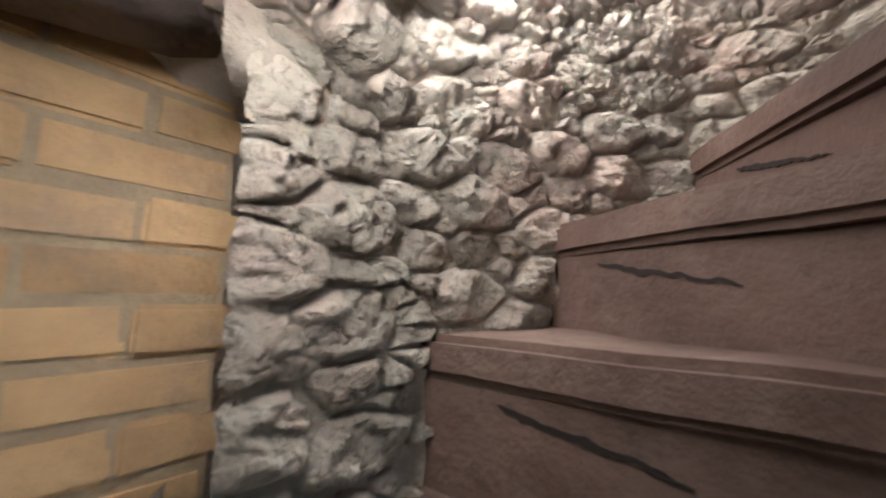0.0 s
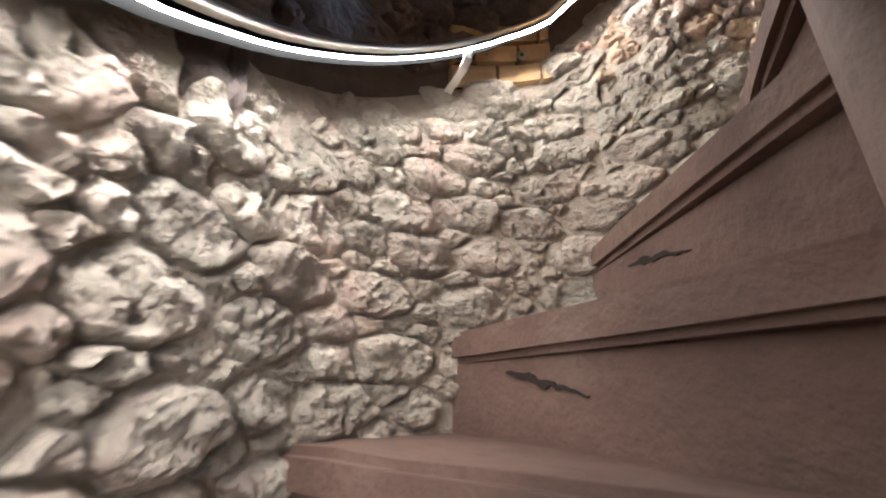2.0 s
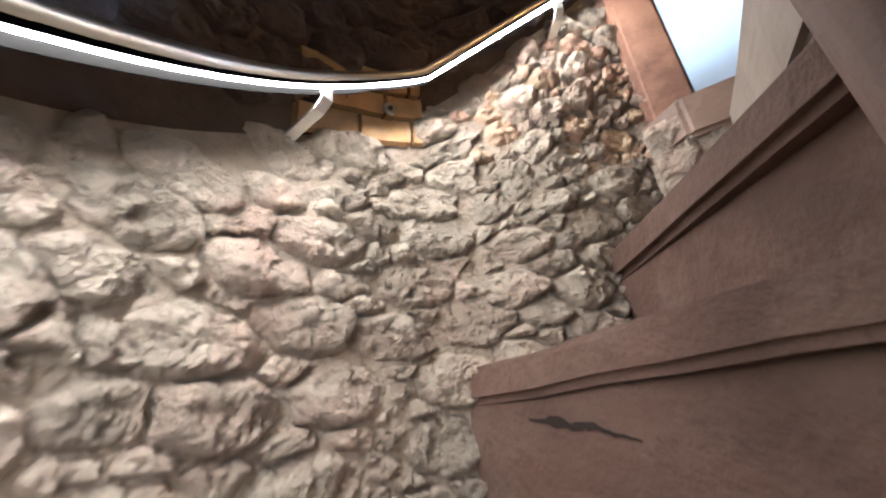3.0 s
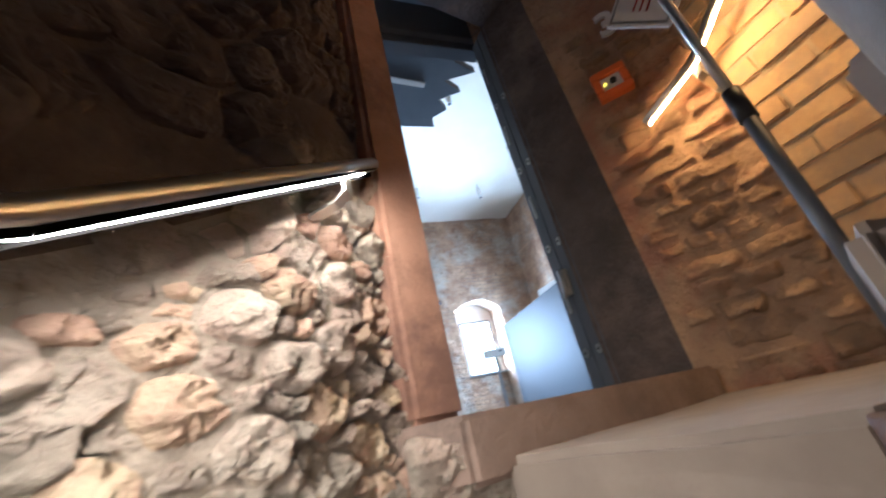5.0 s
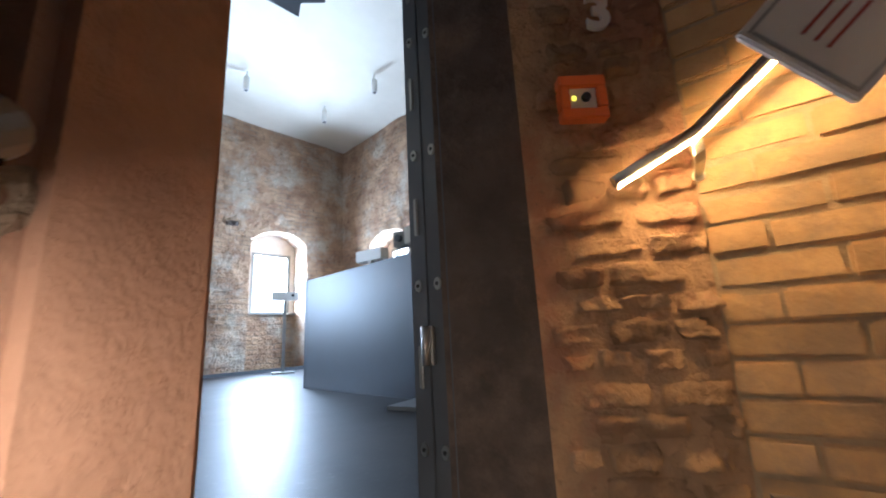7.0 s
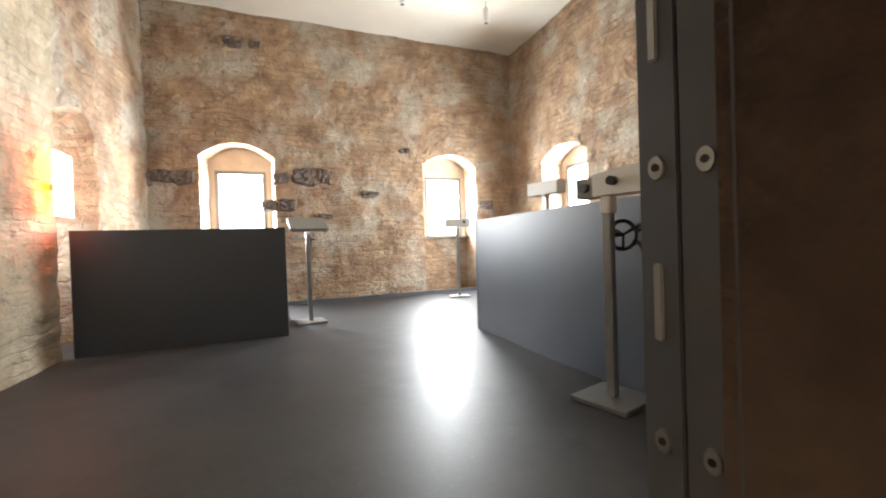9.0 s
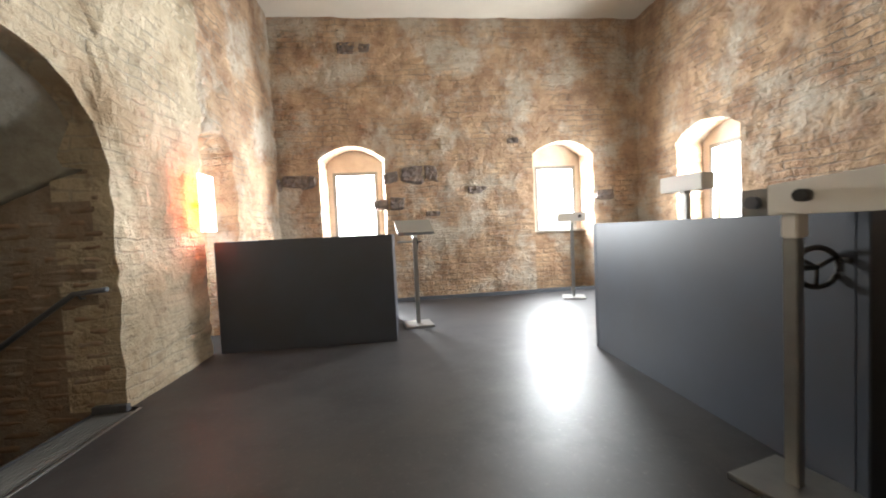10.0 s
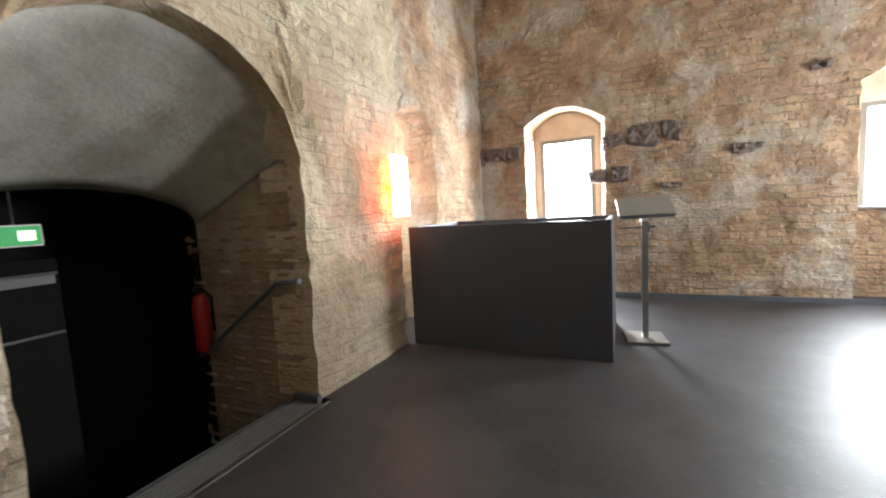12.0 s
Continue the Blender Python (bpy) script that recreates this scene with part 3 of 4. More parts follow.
# ---- LED handrails ----
def handrail(points, led, group, label, shields=True):
    """A round rail with one narrow light line below and one that washes the wall."""
    t = thing("handrail", label, "handrail", group=group)
    part("rail", tube(points, 0.015, 14), M_ALU, t)
    pts = [Vector(p) for p in points]
    for tilt, half, off in ((0.0, 0.0075, 0.0175),):
        bm = bmesh.new()
        prev = None
        for i, p in enumerate(pts):
            if i == len(pts) - 1:
                p = p.lerp(pts[-2], 0.4)
            d = (pts[min(i + 1, len(pts) - 1)] - pts[max(i - 1, 0)]).normalized()
            side = d.cross(Vector((0, 0, 1))).normalized()
            dn = side.cross(d).normalized()
            dn = -dn if dn.z > 0 else dn
            away = Vector((p.x - CX, p.y - CY, 0)).normalized()
            face = (dn + tilt * away).normalized()
            w = d.cross(face).normalized() * half
            cur = [bm.verts.new(p + w + face * off), bm.verts.new(p - w + face * off)]
            if prev:
                bm.faces.new((prev[0], cur[0], cur[1], prev[1]))
            prev = cur
        part("led_strip", bm, led, t, "glowing warm white LED strip")
    # added black shields that narrow the strip's beam, deeper on the wall's side
    for sgn, deep in ((1, 0.020), (-1, 0.005)) if shields else ():
        bm = bmesh.new()
        prev = None
        for p in pts:
            away = Vector((p.x - CX, p.y - CY, 0)).normalized() * sgn
            low = 0.0175 + (deep if math.atan2(p.y - CY, p.x - CX) < radians(-67) or p.y > -1.0 or sgn < 0 else 0.002)
            if p.y > -0.80 and p.x < CX:
                low = 0.0175 + (0.011 if sgn > 0 else 0.003)
            cur = [bm.verts.new(p + away * u + Vector((0, 0, -w))) for u, w in ((0.0085, 0.010), (0.0105, 0.010), (0.0105, low), (0.0085, low))]
            if prev:
                for i in range(4):
                    bm.faces.new((prev[i], prev[(i + 1) % 4], cur[(i + 1) % 4], cur[i]))
            prev = cur
        bmesh.ops.recalc_face_normals(bm, faces=bm.faces)
        part("channel_lip", bm, M_MATT, t)
    return t


def rail_place(a):
    r = min(0.71, wall_radius(a) - 0.055) - 0.04 * max(0.0, min(1.0, (-a - 168) / 18))
    bend = 0.02 * max(0.0, min(1.0, (-a - 150) / 25)) - 0.03 * max(0.0, min(1.0, (a + 150) / 30))
    return at_angle(a, r, 0.17 - 0.0092 * (a + 187) + (r - 0.66) + bend)


left_rail = [rail_place(a) for a in range(-39, -188, -4)] + [Vector((0.287, -0.349, 0.457)), Vector((0.385, -0.208, 0.584))]
handrail(left_rail, M_LED, "stair handrails", "round aluminium handrail with a warm white LED strip underneath")
handrail([(1.386, -0.117, 0.835), (1.49, -0.29, 0.94), (1.51, -0.45, 1.06), (1.50, -0.70, 1.26), (1.42, -0.95, 1.46)], M_LEDWARM, "stair handrails", "short aluminium handrail with an amber LED strip underneath", False)

# ---- room ----
XL, XR, YF, HC = -1.27, 5.16, 7.27, 4.87
floor = prism([(-1.2, 0.05), (0.33, 0.05), (1.22, 0.48), (2.4, 1.25), (5.8, 1.25), (5.8, 7.9), (-2.5, 7.9), (-2.5, 3.62), (-1.2, 3.38)], -0.1, 0.0)
tagged(part("floor", floor, M_FLOOR), "dark polished screed floor", "floor", kind="structure")
ceil = prism([(-2.0, -0.3), (5.8, -0.3), (5.8, 7.9), (-2.0, 7.9)], HC, HC + 0.15)
tagged(part("ceiling", ceil, M_CEIL), "white painted ceiling", "ceiling", kind="structure")
W1, W2 = (-0.58 + 1.7, 0.53 + 1.7, 0, 2.5, 0.22), (3.17 + 1.7, 4.30 + 1.7, 0, 2.5, 0.22)
rough_wall("wall_north", (-1.7, YF, 0), (1, 0, 0), (0, -1, 0), 7.0, HC, [W1, W2], M_ROOMWALL, "weathered brick and stone wall with two arched windows", seed=1.3)
rough_wall("wall_east", (XR, 7.5, 0), (0, -1, 0), (-1, 0, 0), 6.4, HC, [(1.25, 2.48, 0, 2.4, 0.22)], M_ROOMWALL, "weathered brick wall with an arched window", seed=4.1)
rough_wall("wall_west", (XL, -0.4, 0), (0, 1, 0), (1, 0, 0), 8.1, HC, [(2.21, 3.75, 0, 1.75, 0.65), (5.07, 5.95, 0, 2.3, 0.15)], M_PALEWALL, "pale plastered stone wall with an arched recess", seed=7.7, splay=0.0, depth=0.4)
ww = bpy.data.objects["wall_west"].data
ww.materials.append(M_ROOMWALL)
for poly in ww.polygons:
    poly.material_index = 1 if poly.center.y > 4.75 else 0
plan_wall("wall_south_east", [(1.22, 0.44), (2.4, 1.25), (5.8, 1.25)], 0, HC, M_ROOMWALL, "weathered masonry wall", 0.12, -1)
plan_wall("wall_south_west", [(-1.6, 0.1), (0.30, 0.16)], 0, HC, M_PALEWALL, "pale plastered masonry wall", 0.12, -1)
plan_wall("wall_south_door", [(0.30, 0.16), (1.22, 0.44)], 2.3, HC, M_ROOMWALL, "weathered masonry wall over the doorway", 0.12, -1)


def window(name, m, w, h, sill_z, niche_w, niche_h, power=300.0):
    """A framed window in its niche; local x across, y outward, z up."""
    t = thing(name, "grey framed window with bright daylight behind", "window", m, "windows", "structure")
    f = 0.06
    part("window_frame", box(-w / 2, 0, sill_z, -w / 2 + f, 0.06, sill_z + h), M_GREYBOX, t)
    part("window_frame", box(w / 2 - f, 0, sill_z, w / 2, 0.06, sill_z + h), M_GREYBOX, t)
    part("window_frame", box(-w / 2 + f, 0, sill_z + h - f, w / 2 - f, 0.06, sill_z + h), M_GREYBOX, t)
    part("window_frame", box(-w / 2 + f, 0, sill_z, w / 2 - f, 0.06, sill_z + f), M_GREYBOX, t)
    part("parapet", box(-niche_w / 2, 0.0, 0, niche_w / 2, 0.12, sill_z), M_ROOMWALL, t)
    part("window_sill", box(-niche_w / 2, -0.12, sill_z, niche_w / 2, 0.0, sill_z + 0.03), M_GREYBOX, t)
    part("tympanum", box(-niche_w / 2, 0.0, sill_z + h, niche_w / 2, 0.12, niche_h), M_REVEAL, t)
    part("cheek", box(-niche_w / 2, 0.0, sill_z, -w / 2, 0.12, sill_z + h), M_REVEAL, t)
    part("cheek", box(w / 2, 0.0, sill_z, niche_w / 2, 0.12, sill_z + h), M_REVEAL, t)
    area_light("daylight", m @ pose(0, 0.09, sill_z + h / 2, -90, 0, 0), w - 0.12, h - 0.12, power, (0.80, 0.90, 1.0))
    part("daylight_backdrop", box(-w, 0.55, sill_z - 0.4, w, 0.56, sill_z + h + 0.4), M_SKYWHITE, t)
    return t


window("window_1", pose(-0.025, YF + 0.42, 0), 0.80, 1.25, 1.08, 1.15, 2.9)
window("window_2", pose(3.735, YF + 0.42, 0), 0.80, 1.25, 1.08, 1.15, 2.9)
window("window_3", pose(XR + 0.42, 5.63, 0, 0, 0, -90), 0.85, 1.25, 1.08, 1.25, 2.8)
window("window_4", pose(XL - 1.15, 5.10, 0, 0, 0, 90), 0.8, 1.25, 1.0, 0.9, 2.6, 60.0)
for y0, y1 in ((4.45, 4.64), (5.56, 5.75)):
    tagged(part("wall_niche", box(XL - 1.3, y0, 0, XL - 0.38, y1, 2.7), M_PALEWALL), "pale side wall of the window niche", "wall", kind="structure")
tagged(part("ceiling_niche", box(XL - 1.3, 4.64, 2.45, XL - 0.38, 5.56, 2.7), M_REVEAL), "plastered top of the window niche", "ceiling", kind="structure")


def enclosure(x0, y0, x1, y1, h, label):
    t = thing("light_shaft_enclosure", label, "partition", group="dark enclosures")
    th = 0.05
    part("panel", box(x0, y0, 0, x1, y0 + th, h, 0.004), M_PANEL, t)
    part("panel", box(x0, y1 - th, 0, x1, y1, h, 0.004), M_PANEL, t)
    part("panel", box(x0, y0 + th, 0, x0 + th, y1 - th, h, 0.004), M_PANEL, t)
    part("panel", box(x1 - th, y0 + th, 0, x1, y1 - th, h, 0.004), M_PANEL, t)
    return t


enclosure(-1.195, 4.66, 0.665, 5.9, 1.187, "waist-high anthracite panel enclosure on the dark floor")
enclosure(2.615, 1.65, 4.6, 3.95, 1.2, "large anthracite panel enclosure beside a viewer stand")

# ---- recess in the west wall, with steps down to a dark lobby ----
def arch_line(y0, y1, spring, rise, n=16):
    yc, hw = (y0 + y1) / 2, (y1 - y0) / 2
    return [(yc - hw * math.cos(math.pi * k / n), spring + rise * math.sin(math.pi * k / n)) for k in range(n + 1)]


RB = -2.45
bm = bmesh.new()
rows_v = []
for k in range(13):
    f = k / 12
    x = -1.45 + (RB + 1.45) * f
    line = arch_line(1.78, 3.35, 1.75 - 0.42 * f, 0.65 - 0.38 * f, 24)
    rows_v.append([bm.verts.new((x, y, z + 0.015 * noise.noise(Vector((x * 4, y * 5, z * 4))))) for y, z in line])
for r, q in zip(rows_v, rows_v[1:]):
    for i in range(len(r) - 1):
        bm.faces.new((r[i], r[i + 1], q[i + 1], q[i])).smooth = True
r = bmesh.ops.extrude_face_region(bm, geom=bm.faces[:])
for v in [g for g in r["geom"] if isinstance(g, bmesh.types.BMVert)]:
    v.co.z += 0.25
bmesh.ops.recalc_face_normals(bm, faces=bm.faces)
tagged(part("vault", bm, M_VAULT), "grey plastered vault sloping down into the recess", "vault", kind="structure")
recess_wall = tagged(part("wall_recess_north", box(RB, 3.35, -1.8, -1.42, 3.6, 1.80), M_RECESS), "rough brick side wall of the recess", "wall", kind="structure")
tagged(part("wall_recess_south", box(RB, 1.55, -1.8, -1.42, 1.78, 1.80), M_RECESS), "rough brick side wall of the recess", "wall", kind="structure")
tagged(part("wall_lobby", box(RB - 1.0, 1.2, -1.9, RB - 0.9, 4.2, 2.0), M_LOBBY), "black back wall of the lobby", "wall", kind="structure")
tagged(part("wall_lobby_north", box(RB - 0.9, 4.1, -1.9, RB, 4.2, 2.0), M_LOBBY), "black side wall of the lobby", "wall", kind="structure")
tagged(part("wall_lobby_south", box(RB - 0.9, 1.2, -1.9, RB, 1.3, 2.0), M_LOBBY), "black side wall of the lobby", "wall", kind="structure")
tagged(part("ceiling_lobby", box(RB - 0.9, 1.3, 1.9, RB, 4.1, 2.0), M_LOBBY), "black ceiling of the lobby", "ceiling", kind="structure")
down = thing("lobby_steps", "dark steps leading down from the room into the lobby", "steps", kind="structure")
for k in range(5):
    part("step", box(-1.50 - 0.26 * (k + 1), 1.78, -1.9, -1.50 - 0.26 * k, 3.35, -0.19 * (k + 1) - 0.02, 0.008), M_DARKSTONE, down)
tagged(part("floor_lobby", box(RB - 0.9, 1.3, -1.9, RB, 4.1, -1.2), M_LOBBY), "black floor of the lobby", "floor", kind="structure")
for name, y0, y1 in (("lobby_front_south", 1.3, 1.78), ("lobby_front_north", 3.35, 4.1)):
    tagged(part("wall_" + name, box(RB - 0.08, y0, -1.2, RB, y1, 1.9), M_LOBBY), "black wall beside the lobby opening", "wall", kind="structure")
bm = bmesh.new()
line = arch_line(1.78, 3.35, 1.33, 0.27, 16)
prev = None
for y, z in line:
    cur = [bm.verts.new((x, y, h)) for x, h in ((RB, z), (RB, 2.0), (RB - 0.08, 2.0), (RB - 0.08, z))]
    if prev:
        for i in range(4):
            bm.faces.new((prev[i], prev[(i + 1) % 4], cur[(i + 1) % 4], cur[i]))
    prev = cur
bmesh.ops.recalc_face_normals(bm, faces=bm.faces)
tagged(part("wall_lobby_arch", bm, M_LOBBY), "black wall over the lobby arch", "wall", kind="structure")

# floor grating at the threshold
grate = thing("floor_grating", "dark steel bar grating at the threshold of the recess", "grating")
part("frame", box(-1.52, 1.80, -0.05, -1.50, 3.33, -0.005), M_DARKSTEEL, grate)
part("frame", box(-1.215, 1.80, -0.05, -1.195, 3.36, 0.004), M_STEEL, grate, "bright steel edge trim")
for k in range(9):
    x = -1.475 + 0.031 * k
    part("bar", box(x, 1.80, -0.035, x + 0.012, 3.33, -0.004), M_BAR, grate)
part("tray", box(-1.50, 1.80, -0.06, -1.195, 3.33, -0.05), M_BLACK, grate)
part("kerb", box(-1.50, 3.30, -0.003, -1.26, 3.35, 0.05, 0.004), M_DARKSTEEL, grate)

# steel door with push bars, exit sign, extinguisher
d = thing("lobby_door", "dark grey steel door with two steel push bars in the lobby", "door")
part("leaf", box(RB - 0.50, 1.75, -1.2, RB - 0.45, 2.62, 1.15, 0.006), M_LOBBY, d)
for z in (1.05, 0.63):
    part("push_bar", tube([(RB - 0.42, 1.80, z), (RB - 0.42, 2.60, z)], 0.011), M_BAR, d)
part("closer", box(RB - 0.45, 2.30, 0.98, RB - 0.40, 2.58, 1.04, 0.005), M_BAR, d)
e = thing("exit_sign", "small green emergency exit sign lit from inside", "sign")
part("housing", box(RB - 0.30, 2.24, 1.25, RB - 0.27, 2.50, 1.39, 0.004), M_WHITE, e)
part("face", box(RB - 0.272, 2.25, 1.26, RB - 0.266, 2.49, 1.38), M_GREEN, e)
part("arrow", box(RB - 0.267, 2.38, 1.29, RB - 0.263, 2.46, 1.35), M_SIGNW, e)
part("hanger", tube([(RB - 0.285, 2.37, 1.39), (RB - 0.285, 2.37, 1.90)], 0.006), M_STEEL, e)
x = thing("fire_extinguisher", "red fire extinguisher on the dark lobby wall", "fire extinguisher", pose(RB + 0.085, 3.26, 0.30))
bm = bmesh.new()
prof = ((0.0, 0.0), (0.055, 0.005), (0.062, 0.03), (0.062, 0.40), (0.045, 0.45), (0.02, 0.475), (0.0, 0.48))
rings = [[bm.verts.new((rr * math.cos(2 * math.pi * k / 20), rr * math.sin(2 * math.pi * k / 20), zz)) for k in range(20)] for rr, zz in prof[1:-1]]
for p_, q_ in zip(rings, rings[1:]):
    for k in range(20):
        bm.faces.new((p_[k], p_[(k + 1) % 20], q_[(k + 1) % 20], q_[k])).smooth = True
bm.faces.new(rings[0][::-1])
bm.faces.new(rings[-1])
part("cylinder", bm, M_RED, x)
part("valve", box(-0.015, -0.03, 0.47, 0.015, 0.03, 0.53, 0.004), M_BLACK, x)
part("hose", tube([(0, 0.03, 0.50), (0.03, 0.075, 0.44), (0.03, 0.075, 0.15)], 0.009), M_BLACK, x)
part("bracket", box(-0.02, 0.05, 0.25, 0.02, 0.09, 0.32), M_BLACK, x)
h = thing("recess_handrail", "dark steel handrail sloping down the recess wall", "handrail")
part("rail", tube([(-1.30, 3.27, 0.90), (-1.52, 3.27, 0.88), (-2.36, 3.27, 0.30), (-2.44, 3.27, 0.25)], 0.02), M_DARKSTEEL, h)
for px, pz in ((-1.50, 0.88), (-2.30, 0.34)):
    part("bracket", tube([(px, 3.27, pz), (px, 3.30, pz - 0.04), (px, 3.36, pz - 0.04)], 0.008), M_DARKSTEEL, h)

# ---- steel door frame ----
fr = thing("door_frame", "dark steel door frame with pale fixing plates and a hinge", "door frame", kind="structure")
DU = Vector((0.83, 0.56, 0)).normalized()
part("upright", prism([(1.209, 0.458), (1.2165, 0.395), (1.27, 0.415), (1.26, 0.478)], 0.03, 1.98, 0.003), M_DARKSTEEL, fr)
part("upright", prism([(1.216, 0.392), (1.228, 0.318), (1.28, 0.335), (1.27, 0.41)], 0.03, 1.98, 0.003), M_DARKSTEEL, fr)
part("head_bar", prism([(0.26, 0.44), (1.27, 0.48), (1.27, 0.56), (0.26, 0.53)], 1.985, 2.12, 0.004), M_DARKSTEEL, fr)
part("head_stop", prism([(0.26, 0.40), (1.27, 0.44), (1.27, 0.475), (0.26, 0.435)], 2.03, 2.29, 0.004), M_DARKSTEEL, fr)
for z in (0.18, 0.634, 1.057, 1.48):
    for px, py in ((1.2105, 0.427), (1.2205, 0.356)):
        m = pose(px, py, z, 90, 0, 97 + 180)
        bm = bmesh.new()
        bmesh.ops.create_cone(bm, cap_ends=True, segments=20, radius1=0.0135, radius2=0.012, depth=0.006)
        for v in bm.verts:
            v.co.y *= 1.45
        p = part("fixing_plate", bm, M_STEEL, fr, "pale oval fixing plate")
        p.matrix_local = m
        bm = bmesh.new()
        bmesh.ops.create_cone(bm, cap_ends=True, segments=12, radius1=0.006, radius2=0.006, depth=0.009)
        p2 = part("screw", bm, M_BLACK, fr)
        p2.matrix_local = m
for z in (0.40, 0.85, 1.28, 1.70):
    part("filler_strip", box(-0.008, -0.0035, -0.06, 0.008, 0.0035, 0.06, 0.003), M_STEEL, fr, "pale elongated filler patch").matrix_local = pose(1.2105, 0.428, z, 0, 0, 97)
hg = part("hinge", box(-0.03, -0.008, -0.055, 0.03, 0.008, 0.055, 0.004), M_STEEL, fr, "steel door hinge")
hg.matrix_local = pose(1.213, 0.40, 0.46, 0, 0, 82)
part("knuckle", tube([(-0.005, 0.012, -0.055), (-0.005, 0.012, 0.055)], 0.012), M_STEEL, hg)
part("threshold", prism([(0.38, 0.16), (0.42, 0.10), (1.20, 0.42), (1.17, 0.48)], 0.028, 0.04, 0.002), M_STEEL, fr, "steel threshold strip")

# ---- corrugated steel canopy inside the door ----
cp = thing("steel_canopy", "dark blue-grey steel canopy with a serrated edge above the door", "canopy")
teeth = [(0.25, 1.42), (1.27, 1.42)]
yy = 1.42
while yy > 0.62:
    teeth += [(1.235, yy - 0.10), (1.33 + (1.42 - yy) * 0.34, yy - 0.19)]
    yy -= 0.18
teeth += [(1.45, 0.55), (0.25, 0.20)]
part("sheet", prism(teeth, 2.30, 2.36), M_DARKSTEEL, cp)
part("light_strip", prism([(0.70, 0.93), (1.10, 0.98), (1.095, 1.02), (0.695, 0.97)], 2.285, 2.298), M_WHITE, cp, "white strip under the canopy")
for px, py in ((0.4, 0.5), (0.4, 1.35)):
    part("hanger", tube([(px, py, 2.36), (px, py, HC)], 0.012), M_DARKSTEEL, cp)

# ---- call point, number, sign stand ----
NW = Vector((-0.707, -0.707, 0))


def on_right(s, z, out=0.0):
    """A pose on the wall right of the door; local x along it, z out of it."""
    p = Vector((1.33, 0.10, z)) + Vector((0.707, -0.707, 0)) * s + NW * out
    return Matrix.Translation(p) @ pose(0, 0, 0, 90, 0, -45)


cpnt = thing("call_point", "orange alarm call point with a pale window on the wall", "call point", on_right(0.17, 1.11, 0.03))
bm = bmesh.new()
box(-0.066, -0.066, 0, 0.066, -0.035, 0.04, 0.004, bm)
box(-0.066, 0.03, 0, 0.066, 0.066, 0.04, 0.004, bm)
box(-0.066, -0.035, 0, -0.038, 0.03, 0.04, 0.004, bm)
box(0.038, -0.035, 0, 0.066, 0.03, 0.04, 0.004, bm)
part("housing", bm, M_ORANGE, cpnt)
part("window_pane", box(-0.038, -0.035, 0, 0.038, 0.03, 0.028), M_WHITE, cpnt)
bm = bmesh.new()
bmesh.ops.create_cone(bm, cap_ends=True, segments=16, radius1=0.013, radius2=0.012, depth=0.012)
bmesh.ops.translate(bm, verts=bm.verts, vec=(0.008, 0, 0.033))
part("button", bm, M_BLACK, cpnt)
part("lamp", box(-0.03, -0.006, 0.028, -0.02, 0.004, 0.033), glowing("call_point_lamp", (0.9, 0.7, 0.05), 2.0), cpnt)


def lettering(name, text, size, depth, mat, m, label, category):
    c = bpy.data.curves.new(name, 'FONT')
    c.body, c.size, c.extrude, c.align_x, c.align_y, c.bevel_depth = text, size, depth, 'CENTER', 'CENTER', 0.0008
    c.offset = 0.004
    tmp = bpy.data.objects.new(name, c)
    scene.collection.objects.link(tmp)
    me = bpy.data.meshes.new_from_object(tmp.evaluated_get(bpy.context.evaluated_depsgraph_get()))
    bpy.data.objects.remove(tmp)
    me.materials.clear()
    me.materials.append(mat)
    ob = new(name, me)
    ob.matrix_world = m
    return tagged(ob, label, category)


lettering("floor_number", "3", 0.17, 0.006, M_WHITE, on_right(0.26, 1.405, 0.035), "raised pale metal numeral three on the dark wall", "number")

st = thing("sign_stand", "dark steel sign stand with a tilted white board on the stair", "sign stand", pose(1.0, -0.564, 0))
part("pole", tube([(0, 0, -0.05), (0, 0, 0.42)], 0.0125, 14), M_DARKSTEEL, st)
part("inner_pole", tube([(0, 0, 0.42), (0, 0, 1.05)], 0.0095, 14), M_STEEL, st, "slimmer bright steel upper pole")
part("collar", tube([(0, 0, 0.39), (0, 0, 0.46)], 0.0155, 14), M_BLACK, st)
part("foot", tube([(0, 0, -0.054), (0, 0, -0.046)], 0.03, 18), M_DARKSTEEL, st)
board = part("board", box(-0.105, -0.006, -0.078, 0.105, 0.006, 0.078, 0.003), M_WHITE, st)
board.matrix_local = pose(0.05, 0.019, 0.851, 10, -43, -70)
part("board_rim", box(-0.097, -0.0085, -0.070, 0.097, -0.007, -0.066), M_STEEL, board)
part("board_rim", box(-0.097, -0.0085, 0.066, 0.097, -0.007, 0.070), M_STEEL, board)
part("board_rim", box(-0.097, -0.0085, -0.065, -0.093, -0.007, 0.065), M_STEEL, board)
part("board_rim", box(0.093, -0.0085, -0.065, 0.097, -0.007, 0.065), M_STEEL, board)
for k, w in enumerate((0.07, 0.055, 0.065)):
    part("print_line", box(-0.07, -0.0085, 0.018 - 0.016 * k, -0.07 + w, -0.007, 0.022 - 0.016 * k), M_RED, board)

